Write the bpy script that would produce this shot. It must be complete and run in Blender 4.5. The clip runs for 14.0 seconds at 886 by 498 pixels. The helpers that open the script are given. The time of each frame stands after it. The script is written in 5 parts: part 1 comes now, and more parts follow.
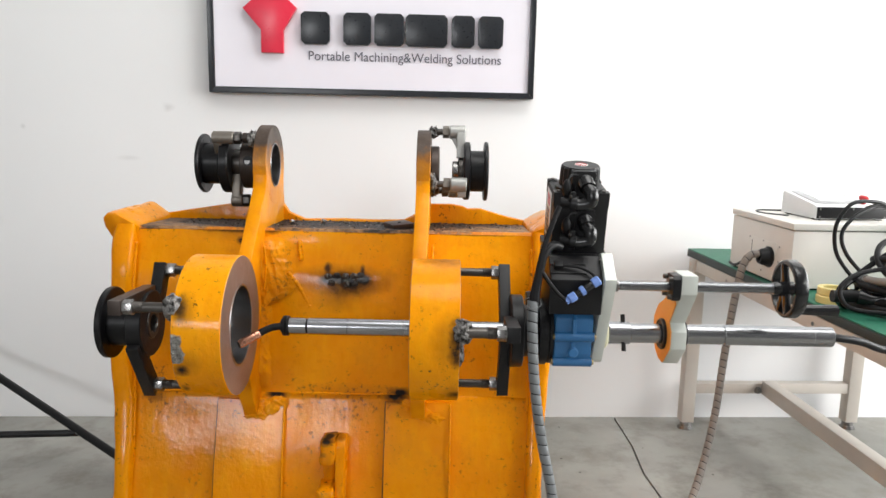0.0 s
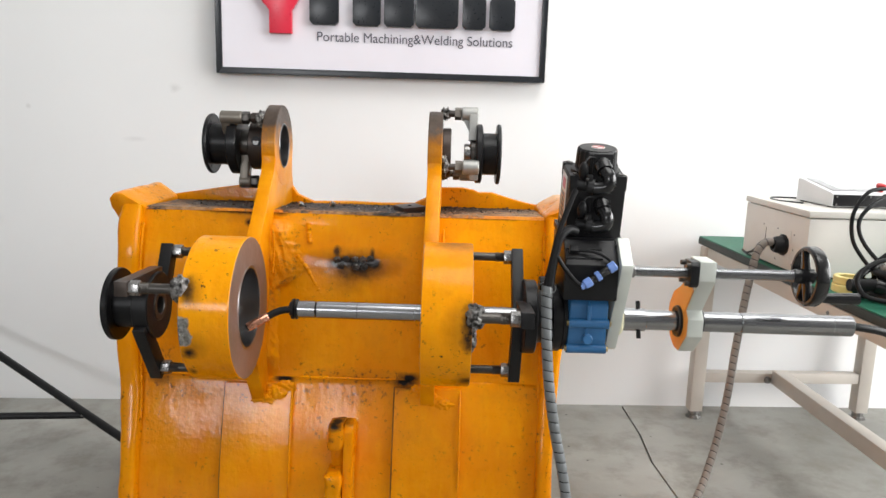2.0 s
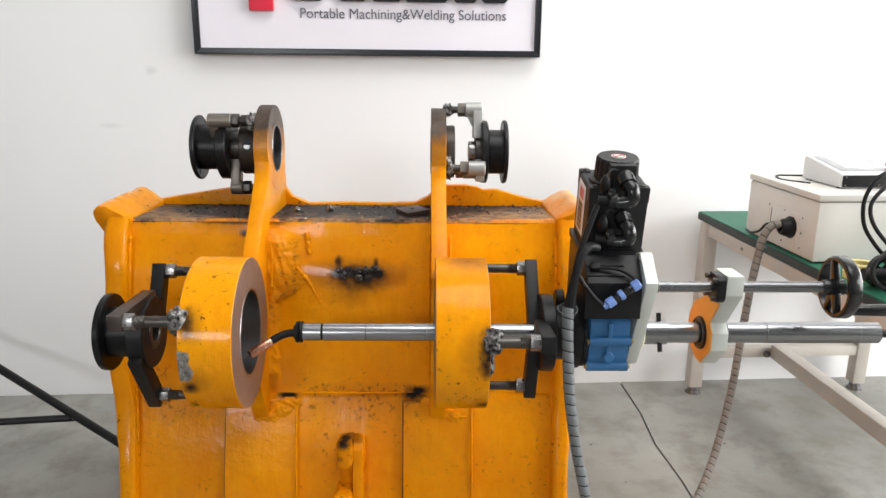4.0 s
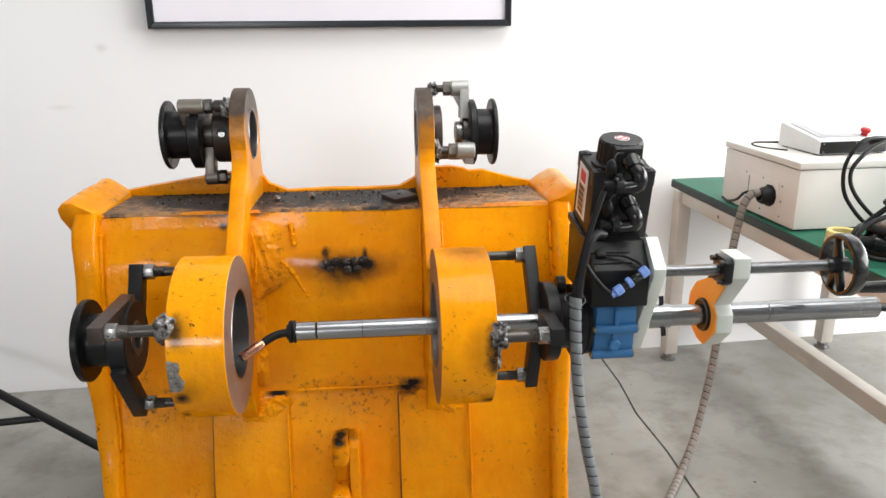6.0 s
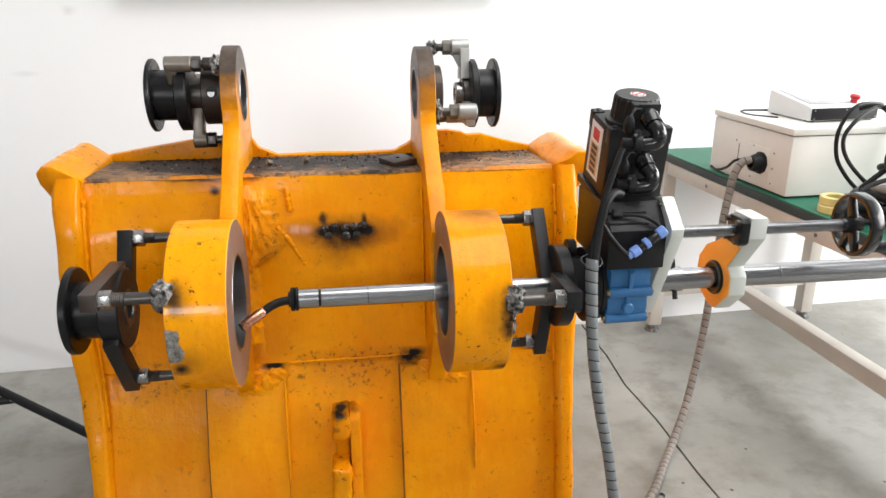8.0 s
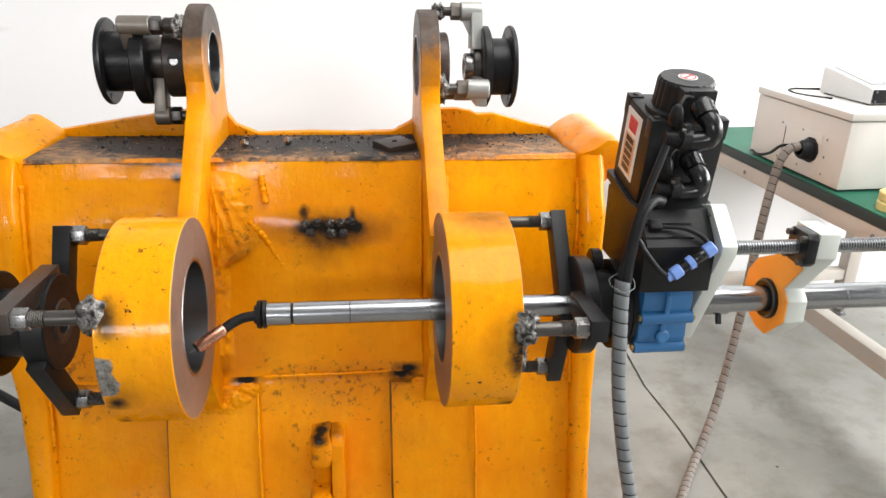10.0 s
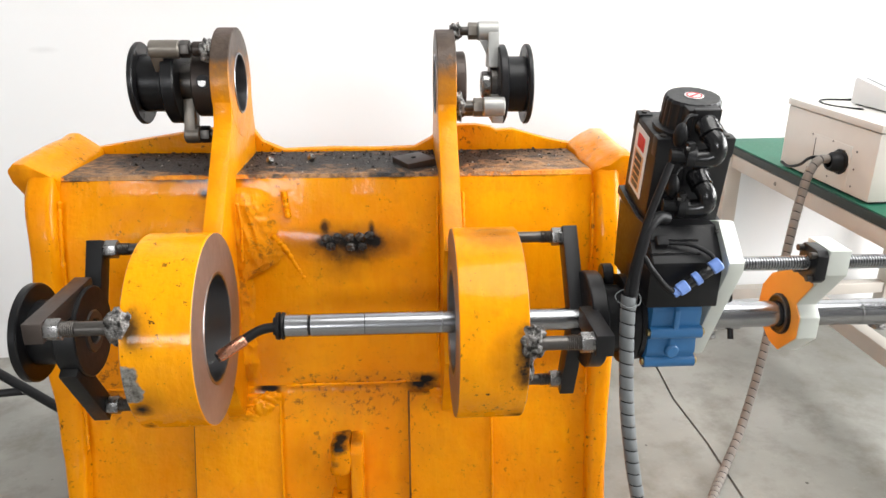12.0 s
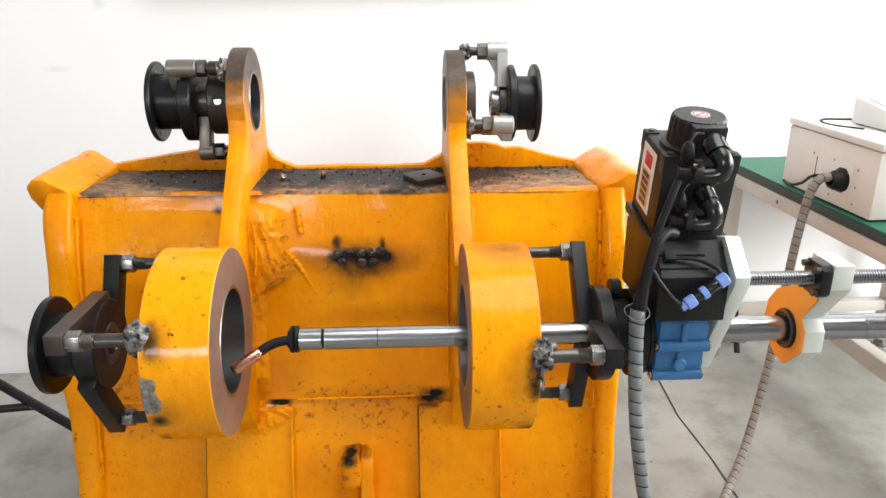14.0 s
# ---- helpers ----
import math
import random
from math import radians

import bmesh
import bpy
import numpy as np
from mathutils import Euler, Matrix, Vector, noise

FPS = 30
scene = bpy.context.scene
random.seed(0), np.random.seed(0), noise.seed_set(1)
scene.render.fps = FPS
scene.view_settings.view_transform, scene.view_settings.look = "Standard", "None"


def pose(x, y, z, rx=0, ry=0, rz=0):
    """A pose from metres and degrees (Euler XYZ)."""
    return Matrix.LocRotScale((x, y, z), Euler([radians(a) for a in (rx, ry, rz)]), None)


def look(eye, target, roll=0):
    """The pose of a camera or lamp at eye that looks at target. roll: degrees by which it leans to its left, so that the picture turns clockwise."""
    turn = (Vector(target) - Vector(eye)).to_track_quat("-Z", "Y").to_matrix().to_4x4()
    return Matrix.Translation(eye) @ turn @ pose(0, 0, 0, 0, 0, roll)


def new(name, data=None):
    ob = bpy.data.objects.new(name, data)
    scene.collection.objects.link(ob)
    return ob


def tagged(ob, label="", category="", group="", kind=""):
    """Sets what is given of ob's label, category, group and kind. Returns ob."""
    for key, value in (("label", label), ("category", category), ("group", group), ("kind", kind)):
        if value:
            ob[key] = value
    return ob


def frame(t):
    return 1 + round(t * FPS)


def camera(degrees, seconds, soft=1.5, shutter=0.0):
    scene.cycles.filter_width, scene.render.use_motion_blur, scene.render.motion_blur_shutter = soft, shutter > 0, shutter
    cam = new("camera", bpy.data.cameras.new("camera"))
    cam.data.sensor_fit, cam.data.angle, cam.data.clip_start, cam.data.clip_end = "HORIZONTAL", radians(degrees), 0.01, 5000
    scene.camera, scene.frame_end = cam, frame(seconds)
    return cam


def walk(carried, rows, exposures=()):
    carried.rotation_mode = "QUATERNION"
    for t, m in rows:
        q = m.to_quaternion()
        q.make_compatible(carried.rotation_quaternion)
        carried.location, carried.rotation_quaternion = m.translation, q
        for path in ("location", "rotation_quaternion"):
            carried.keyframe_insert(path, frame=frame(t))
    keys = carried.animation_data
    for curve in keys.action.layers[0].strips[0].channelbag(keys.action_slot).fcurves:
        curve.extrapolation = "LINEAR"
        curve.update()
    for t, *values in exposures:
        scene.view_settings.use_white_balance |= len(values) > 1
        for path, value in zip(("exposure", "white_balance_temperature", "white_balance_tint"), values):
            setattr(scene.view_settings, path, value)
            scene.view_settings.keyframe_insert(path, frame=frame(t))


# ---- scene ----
cam = camera(62.1, 14.0)
PATH = [
    (0, (0.129, 0.151, 1.176), (0.23, 2.121, 0.844), 1.2),
    (0.5, (0.124, 0.16, 1.17), (0.227, 2.129, 0.833), 1.4),
    (1, (0.118, 0.168, 1.168), (0.218, 2.136, 0.821), 1.7),
    (1.5, (0.114, 0.175, 1.166), (0.208, 2.141, 0.809), 1.9),
    (2, (0.115, 0.179, 1.164), (0.205, 2.142, 0.797), 1.7),
    (2.5, (0.114, 0.19, 1.166), (0.207, 2.149, 0.778), 1.5),
    (3, (0.102, 0.221, 1.198), (0.209, 2.173, 0.777), 1.2),
    (5.5, (-0.001, 0.352, 1.306), (0.232, 2.251, 0.723), -0.2),
    (6, (-0.014, 0.364, 1.298), (0.257, 2.255, 0.705), -0.4),
    (6.5, (-0.038, 0.376, 1.286), (0.272, 2.258, 0.684), -0.5),
    (7, (-0.072, 0.383, 1.274), (0.272, 2.255, 0.66), -0.3),
    (7.5, (-0.088, 0.387, 1.258), (0.279, 2.252, 0.634), -0.1),
    (10, (-0.018, 0.634, 1.247), (0.301, 2.465, 0.509), 1.2),
    (10.5, (-0.005, 0.647, 1.254), (0.279, 2.481, 0.509), 0.9),
    (11, (0.001, 0.634, 1.264), (0.25, 2.475, 0.522), 0.6),
    (11.5, (0.009, 0.614, 1.269), (0.234, 2.461, 0.537), 0.3),
    (12, (0.02, 0.604, 1.267), (0.229, 2.459, 0.549), 0.1),
    (12.5, (0.019, 0.595, 1.27), (0.224, 2.455, 0.565), 0.1),
    (13, (0.014, 0.589, 1.268), (0.218, 2.455, 0.577), 0.2),
    (13.5, (0.01, 0.586, 1.268), (0.216, 2.455, 0.588), 0.2),
    (14, (0.001, 0.584, 1.269), (0.211, 2.456, 0.599), 0.2),
]
walk(cam, [(t, look(eye, target, roll)) for t, eye, target, roll in PATH], [(0.0, -0.08), (3.0, -0.08), (6.5, 0.06), (10.0, 0.26), (14.0, 0.29)])

# ---- light ----
world = bpy.data.worlds.new("world")
scene.world = world
world.use_nodes = True
wn = world.node_tree.nodes
sky = wn.new("ShaderNodeTexSky")
sky.sky_type, sky.sun_disc, sky.sun_elevation, sky.sun_rotation = "NISHITA", False, radians(48), radians(60)
world.node_tree.links.new(sky.outputs[0], wn["Background"].inputs[0])
wn["Background"].inputs[1].default_value = 0.10


def area(name, eye, target, w, h, watts, colour):
    data = bpy.data.lights.new(name, "AREA")
    data.shape, data.size, data.size_y, data.energy, data.color = "RECTANGLE", w, h, watts, colour
    ob = new(name, data)
    ob.matrix_world = look(eye, target)
    return ob


# daylight of the right wall's window row and the front wall's high window
area("window_daylight", (4.45, 1.2, 2.0), (0.5, 1.6, 0.9), 4.6, 1.9, 350, (0.99, 0.985, 0.97))
area("front_daylight", (-2.4, -5.36, 2.65), (-0.2, 2.0, 0.7), 1.8, 0.95, 122, (0.97, 0.98, 1.0))
# added overhead fill lamp below the closed ceiling
area("overhead_fill", (1.3, 0.9, 4.35), (1.0, 1.3, 0.0), 3.2, 2.4, 122, (1.0, 0.99, 0.97))


# ---- materials ----
def nodes_of(name):
    m = bpy.data.materials.new(name)
    m.use_nodes = True
    t = m.node_tree
    return m, t, t.nodes["Principled BSDF"]


def add(t, kind, **kw):
    n = t.nodes.new(kind)
    for k, v in kw.items():
        n.inputs[k].default_value = v
    return n


def mixer(t, fac, a, b, mode="MIX"):
    n = t.nodes.new("ShaderNodeMix")
    n.data_type, n.blend_type = "RGBA", mode
    for i, v in ((0, fac), (6, a), (7, b)):
        if isinstance(v, bpy.types.NodeSocket):
            t.links.new(v, n.inputs[i])
        else:
            n.inputs[i].default_value = (*v, 1) if isinstance(v, tuple) and len(v) == 3 else v
    return n.outputs[2]


def calc(t, op, a, b=0.0, clamp=False):
    n = t.nodes.new("ShaderNodeMath")
    n.operation, n.use_clamp = op, clamp
    for i, v in ((0, a), (1, b)):
        if isinstance(v, bpy.types.NodeSocket):
            t.links.new(v, n.inputs[i])
        else:
            n.inputs[i].default_value = v
    return n.outputs[0]


def ramp(t, value, lo, hi):
    n = add(t, "ShaderNodeMapRange", **{"From Min": lo, "From Max": hi})
    t.links.new(value, n.inputs[0])
    return n.outputs[0]


def noise_of(t, scale, detail=4.0, rough=0.55, vec=None):
    n = add(t, "ShaderNodeTexNoise", Scale=scale, Detail=detail, Roughness=rough)
    if vec is not None:
        t.links.new(vec, n.inputs["Vector"])
    return n.outputs[0]


def where(t):
    return t.nodes.new("ShaderNodeTexCoord").outputs["Object"]


def bump(t, bsdf, height, strength, dist=0.002):
    n = add(t, "ShaderNodeBump", Strength=strength, Distance=dist)
    t.links.new(height, n.inputs["Height"])
    t.links.new(n.outputs[0], bsdf.inputs["Normal"])


def plain(name, colour, rough=0.5, metal=0.0, vary=0.12, scale=30.0, relief=0.15, coat=0.0, scratch=0.0, spec=0.5):
    """A surface of one paint, plastic or metal, with grain at two scales."""
    m, t, b = nodes_of(name)
    p = where(t)
    big, fine = noise_of(t, scale * 0.25, 3.0, 0.6, p), noise_of(t, scale * 4, 3.0, 0.6, p)
    dark, light = tuple(c * (1 - vary) for c in colour), tuple(min(1, c * (1 + vary)) for c in colour)
    col = mixer(t, ramp(t, big, 0.35, 0.65), dark, light)
    col = mixer(t, calc(t, "MULTIPLY", ramp(t, fine, 0.55, 0.8), 0.5 * vary + scratch), col, tuple(min(1, c * 1.5 + 0.03) for c in colour))
    t.links.new(col, b.inputs["Base Color"])
    r = calc(t, "ADD", calc(t, "MULTIPLY", fine, 0.22), rough - 0.1)
    t.links.new(r, b.inputs["Roughness"])
    b.inputs["Metallic"].default_value, b.inputs["Coat Weight"].default_value = metal, coat
    b.inputs["Specular IOR Level"].default_value = spec
    bump(t, b, fine, relief, 0.001)
    return m


def stain_at(t, p, spots, wob, rag=1.5):
    """Sum of soft-edged stains, each (x, y, z, rx, rz, strength), with a ragged outline."""
    total = 0.0
    for x, y, z, rx, rz, k in spots:
        v = t.nodes.new("ShaderNodeVectorMath")
        v.operation = "SUBTRACT"
        t.links.new(p, v.inputs[0])
        v.inputs[1].default_value = (x, y, z)
        s = t.nodes.new("ShaderNodeVectorMath")
        s.operation = "DIVIDE"
        t.links.new(v.outputs[0], s.inputs[0])
        s.inputs[1].default_value = (rx, max(rx, rz, 0.06), rz)
        ln = t.nodes.new("ShaderNodeVectorMath")
        ln.operation = "LENGTH"
        t.links.new(s.outputs[0], ln.inputs[0])
        d = calc(t, "ADD", ln.outputs["Value"], calc(t, "MULTIPLY", calc(t, "SUBTRACT", wob, 0.5), rag))
        n = calc(t, "MULTIPLY", ramp(t, d, 1.1, 0.35 if rag > 1 else 0.0), k)
        total = n if total == 0.0 else calc(t, "ADD", total, n, True)
    return total


def yellow_paint(name, soot=(), rust=(), haze=(), bare=(), pale=(), grime=0.35, chips=0.5, relief=0.35):
    """Thick brushed enamel over welded steel, with chips, grime and burns."""
    m, t, b = nodes_of(name)
    p = where(t)
    wob, big, mid, fine = noise_of(t, 26, 5, 0.65, p), noise_of(t, 3.5, 4, 0.6, p), noise_of(t, 14, 4, 0.6, p), noise_of(t, 120, 3, 0.6, p)
    mp = t.nodes.new("ShaderNodeMapping")
    mp.inputs["Scale"].default_value = (55, 30, 9)
    t.links.new(p, mp.inputs[0])
    streak = noise_of(t, 1.0, 4, 0.6, mp.outputs[0])
    col = mixer(t, ramp(t, big, 0.3, 0.7), (0.70, 0.205, 0.0008), (0.89, 0.355, 0.001))
    col = mixer(t, calc(t, "MULTIPLY", ramp(t, streak, 0.5, 0.75), 0.35), col, (0.86, 0.40, 0.006))
    col = mixer(t, calc(t, "MULTIPLY", ramp(t, mid, 0.52, 0.75), grime), col, (0.48, 0.15, 0.008))
    scr = noise_of(t, 75, 5, 0.75, p)
    col = mixer(t, calc(t, "MULTIPLY", calc(t, "MULTIPLY", ramp(t, scr, 0.60, 0.63), ramp(t, noise_of(t, 9, 3, 0.6, p), 0.48, 0.57)), chips), col, (0.025, 0.014, 0.006))
    if rust:
        s = stain_at(t, p, rust, wob)
        col = mixer(t, calc(t, "MULTIPLY", s, 0.5), col, (0.50, 0.18, 0.010))
        col = mixer(t, calc(t, "MULTIPLY", s, ramp(t, scr, 0.54, 0.62)), col, (0.07, 0.03, 0.012))
    v = add(t, "ShaderNodeTexVoronoi", Scale=95.0, Randomness=1.0)
    t.links.new(p, v.inputs["Vector"])
    spot = calc(t, "MULTIPLY", ramp(t, calc(t, "ADD", v.outputs["Distance"], calc(t, "MULTIPLY", wob, 0.16)), 0.205, 0.150), ramp(t, mid, 0.50, 0.58))
    col = mixer(t, calc(t, "MULTIPLY", spot, chips), col, (0.025, 0.015, 0.008))
    pit = add(t, "ShaderNodeTexVoronoi", Scale=210.0, Randomness=1.0)
    t.links.new(p, pit.inputs["Vector"])
    pits = calc(t, "MULTIPLY", ramp(t, pit.outputs["Distance"], 0.17, 0.10), ramp(t, noise_of(t, 31, 3, 0.6, p), 0.56, 0.62))
    col = mixer(t, calc(t, "MULTIPLY", pits, 0.75 * chips), col, (0.06, 0.022, 0.004))
    col = mixer(t, calc(t, "MULTIPLY", ramp(t, noise_of(t, 48, 4, 0.7, p), 0.55, 0.72), 0.30), col, (0.60, 0.17, 0.002))
    r = calc(t, "ADD", calc(t, "MULTIPLY", mid, 0.25), 0.17)
    if soot:
        s = stain_at(t, p, soot, wob)
        col = mixer(t, s, col, (0.010, 0.009, 0.008))
        r = calc(t, "ADD", r, calc(t, "MULTIPLY", s, 0.35))
    if pale:
        col = mixer(t, stain_at(t, p, pale, wob), col, mixer(t, ramp(t, mid, 0.4, 0.6), (0.62, 0.42, 0.22), (0.70, 0.56, 0.40)))
    if haze:
        col = mixer(t, stain_at(t, p, haze, wob, 0.7), col, (0.012, 0.010, 0.008))
    if bare:
        s = ramp(t, stain_at(t, p, bare, wob), 0.35, 0.5)
        col = mixer(t, s, col, mixer(t, ramp(t, noise_of(t, 60, 5, 0.7, p), 0.4, 0.62), (0.40, 0.39, 0.37), (0.09, 0.08, 0.07)))
        t.links.new(calc(t, "MULTIPLY", s, 0.75), b.inputs["Metallic"])
    t.links.new(col, b.inputs["Base Color"])
    t.links.new(r, b.inputs["Roughness"])
    b.inputs["Coat Weight"].default_value, b.inputs["Coat Roughness"].default_value = 0.26, 0.11
    b.inputs["Specular IOR Level"].default_value = 0.04
    h = calc(t, "ADD", calc(t, "ADD", calc(t, "MULTIPLY", mid, 1.0), calc(t, "MULTIPLY", wob, 0.35)), calc(t, "ADD", calc(t, "MULTIPLY", fine, 0.10), calc(t, "MULTIPLY", streak, 0.35)))
    bump(t, b, h, relief, 0.010)
    cn = add(t, "ShaderNodeBump", Strength=relief * 0.55, Distance=0.006)
    t.links.new(h, cn.inputs["Height"])
    t.links.new(cn.outputs[0], b.inputs["Coat Normal"])
    return m


def soot_strip():
    """Scorched top ledge: black grease and cinders over brown, with worn paint at the ends."""
    m, t, b = nodes_of("scorched ledge")
    p = where(t)
    big, mid, fine = noise_of(t, 5, 5, 0.65, p), noise_of(t, 30, 5, 0.7, p), noise_of(t, 150, 3, 0.6, p)
    tar = noise_of(t, 9, 6, 0.7, p)
    col = mixer(t, ramp(t, mid, 0.38, 0.60), (0.09, 0.05, 0.025), (0.40, 0.21, 0.09))
    col = mixer(t, ramp(t, tar, 0.53, 0.60), col, (0.05, 0.035, 0.025))
    tarred = stain_at(t, p, ((-0.27, 0.33, 0.93, 0.12, 0.12, 1.0), (-0.36, 0.41, 0.93, 0.12, 0.05, 0.8), (0.10, 0.33, 0.93, 0.12, 0.06, 0.7), (-0.24, 0.36, 0.93, 0.10, 0.09, 1.0), (-0.30, 0.37, 0.93, 0.10, 0.09, 1.0), (-0.15, 0.36, 0.93, 0.10, 0.09, 1.0), (0.0, 0.38, 0.93, 0.16, 0.06, 0.95), (0.12, 0.36, 0.93, 0.10, 0.09, 1.0), (0.20, 0.38, 0.93, 0.09, 0.07, 1.0), (0.32, 0.42, 0.93, 0.10, 0.05, 0.8), (-0.38, 0.44, 0.93, 0.14, 0.02, 0.7)), mid)
    col = mixer(t, tarred, col, mixer(t, ramp(t, mid, 0.45, 0.70), (0.006, 0.0055, 0.005), (0.032, 0.023, 0.018)))
    sep = t.nodes.new("ShaderNodeSeparateXYZ")
    t.links.new(p, sep.inputs[0])
    rag = calc(t, "ADD", calc(t, "MULTIPLY", calc(t, "SUBTRACT", big, 0.5), 0.12), calc(t, "MULTIPLY", calc(t, "SUBTRACT", mid, 0.5), 0.05))
    kept = ramp(t, calc(t, "ADD", sep.outputs[1], rag), 0.256, 0.249)
    col = mixer(t, kept, col, mixer(t, ramp(t, mid, 0.4, 0.6), (0.66, 0.20, 0.003), (0.82, 0.30, 0.002)))
    t.links.new(col, b.inputs["Base Color"])
    t.links.new(calc(t, "ADD", calc(t, "MULTIPLY", mid, 0.3), 0.42), b.inputs["Roughness"])
    bump(t, b, calc(t, "ADD", mid, fine), 0.8, 0.007)
    return m


def burnt_lug():
    """Lug paint with bare, blued steel round the upper bore."""
    m, t, b = nodes_of("burnt lug paint")
    p = where(t)
    wob, mid, fine = noise_of(t, 20, 5, 0.65, p), noise_of(t, 14, 4, 0.6, p), noise_of(t, 130, 3, 0.6, p)
    sep = t.nodes.new("ShaderNodeSeparateXYZ")
    t.links.new(p, sep.inputs[0])
    up = ramp(t, calc(t, "ADD", sep.outputs[2], calc(t, "MULTIPLY", calc(t, "SUBTRACT", wob, 0.5), 0.10)), 1.035, 1.125)
    col = mixer(t, ramp(t, mid, 0.35, 0.7), (0.80, 0.31, 0.003), (0.68, 0.215, 0.002))
    brown = mixer(t, ramp(t, wob, 0.35, 0.65), (0.055, 0.042, 0.036), (0.10, 0.075, 0.06))
    col = mixer(t, up, col, brown)
    t.links.new(col, b.inputs["Base Color"])
    t.links.new(calc(t, "ADD", calc(t, "MULTIPLY", up, 0.2), 0.3), b.inputs["Roughness"])
    t.links.new(calc(t, "MULTIPLY", up, 0.5), b.inputs["Metallic"])
    b.inputs["Specular IOR Level"].default_value, b.inputs["Coat Weight"].default_value, b.inputs["Coat Roughness"].default_value = 0.05, 0.15, 0.08
    bump(t, b, calc(t, "ADD", mid, calc(t, "MULTIPLY", fine, 0.2)), 0.45, 0.008)
    t.links.new(b.inputs["Normal"].links[0].from_socket, b.inputs["Coat Normal"])
    return m


def weld_metal():
    m, t, b = nodes_of("weld metal")
    p = where(t)
    mid, fine = noise_of(t, 90, 4, 0.6, p), noise_of(t, 300, 3, 0.6, p)
    t.links.new(mixer(t, ramp(t, mid, 0.4, 0.62), (0.03, 0.028, 0.026), (0.34, 0.33, 0.32)), b.inputs["Base Color"])
    b.inputs["Metallic"].default_value, b.inputs["Roughness"].default_value = 0.9, 0.38
    bump(t, b, calc(t, "ADD", mid, fine), 0.8, 0.003)
    return m


def turned(name, colour, rough, axis=0):
    """Machined metal with fine turning marks across its axis."""
    m, t, b = nodes_of(name)
    p = where(t)
    mp = t.nodes.new("ShaderNodeMapping")
    sc = [6.0, 6.0, 6.0]
    sc[axis] = 300.0
    mp.inputs["Scale"].default_value = sc
    t.links.new(p, mp.inputs[0])
    g, big = noise_of(t, 1.0, 2, 0.5, mp.outputs[0]), noise_of(t, 18, 4, 0.6, p)
    t.links.new(mixer(t, big, tuple(c * 0.8 for c in colour), colour), b.inputs["Base Color"])
    t.links.new(calc(t, "ADD", calc(t, "MULTIPLY", g, 0.10), rough), b.inputs["Roughness"])
    b.inputs["Metallic"].default_value = 1.0
    bump(t, b, g, 0.02, 0.0002)
    return m


def wall_paint():
    m, t, b = nodes_of("wall paint")
    p = where(t)
    big, mid, fine = noise_of(t, 0.7, 3, 0.5, p), noise_of(t, 9, 5, 0.65, p), noise_of(t, 160, 3, 0.6, p)
    col = mixer(t, ramp(t, big, 0.3, 0.7), (0.79, 0.795, 0.80), (0.85, 0.858, 0.865))
    scuffs = ((-0.92, 2.99, 1.03, 0.05, 0.012, 0.22), (-0.77, 2.99, 1.22, 0.035, 0.02, 0.28), (-0.70, 2.99, 1.24, 0.02, 0.012, 0.25), (1.33, 2.99, 0.93, 0.05, 0.015, 0.22), (1.40, 2.99, 0.91, 0.012, 0.04, 0.25), (-1.3, 2.99, 1.14, 0.012, 0.012, 0.3))
    col = mixer(t, calc(t, "MULTIPLY", stain_at(t, p, scuffs, mid), ramp(t, mid, 0.42, 0.6)), col, (0.35, 0.34, 0.33))
    t.links.new(col, b.inputs["Base Color"])
    b.inputs["Roughness"].default_value = 0.75
    bump(t, b, calc(t, "ADD", mid, calc(t, "MULTIPLY", fine, 0.3)), 0.12, 0.004)
    return m


def concrete():
    m, t, b = nodes_of("sealed concrete")
    p = where(t)
    big, mid, fine, grit = noise_of(t, 1.3, 5, 0.6, p), noise_of(t, 7, 6, 0.65, p), noise_of(t, 60, 4, 0.6, p), noise_of(t, 240, 2, 0.6, p)
    col = mixer(t, ramp(t, big, 0.32, 0.68), (0.185, 0.180, 0.160), (0.34, 0.335, 0.308))
    col = mixer(t, calc(t, "MULTIPLY", ramp(t, mid, 0.47, 0.66), 0.6), col, (0.15, 0.138, 0.112))
    col = mixer(t, calc(t, "MULTIPLY", ramp(t, fine, 0.6, 0.8), 0.3), col, (0.42, 0.41, 0.38))
    v = add(t, "ShaderNodeTexVoronoi", Scale=9.0, Randomness=1.0)
    t.links.new(p, v.inputs["Vector"])
    col = mixer(t, ramp(t, v.outputs["Distance"], 0.055, 0.035), col, (0.06, 0.055, 0.045))
    t.links.new(col, b.inputs["Base Color"])
    t.links.new(calc(t, "ADD", calc(t, "MULTIPLY", mid, 0.3), 0.25), b.inputs["Roughness"])
    bump(t, b, calc(t, "ADD", fine, grit), 0.12, 0.002)
    return m


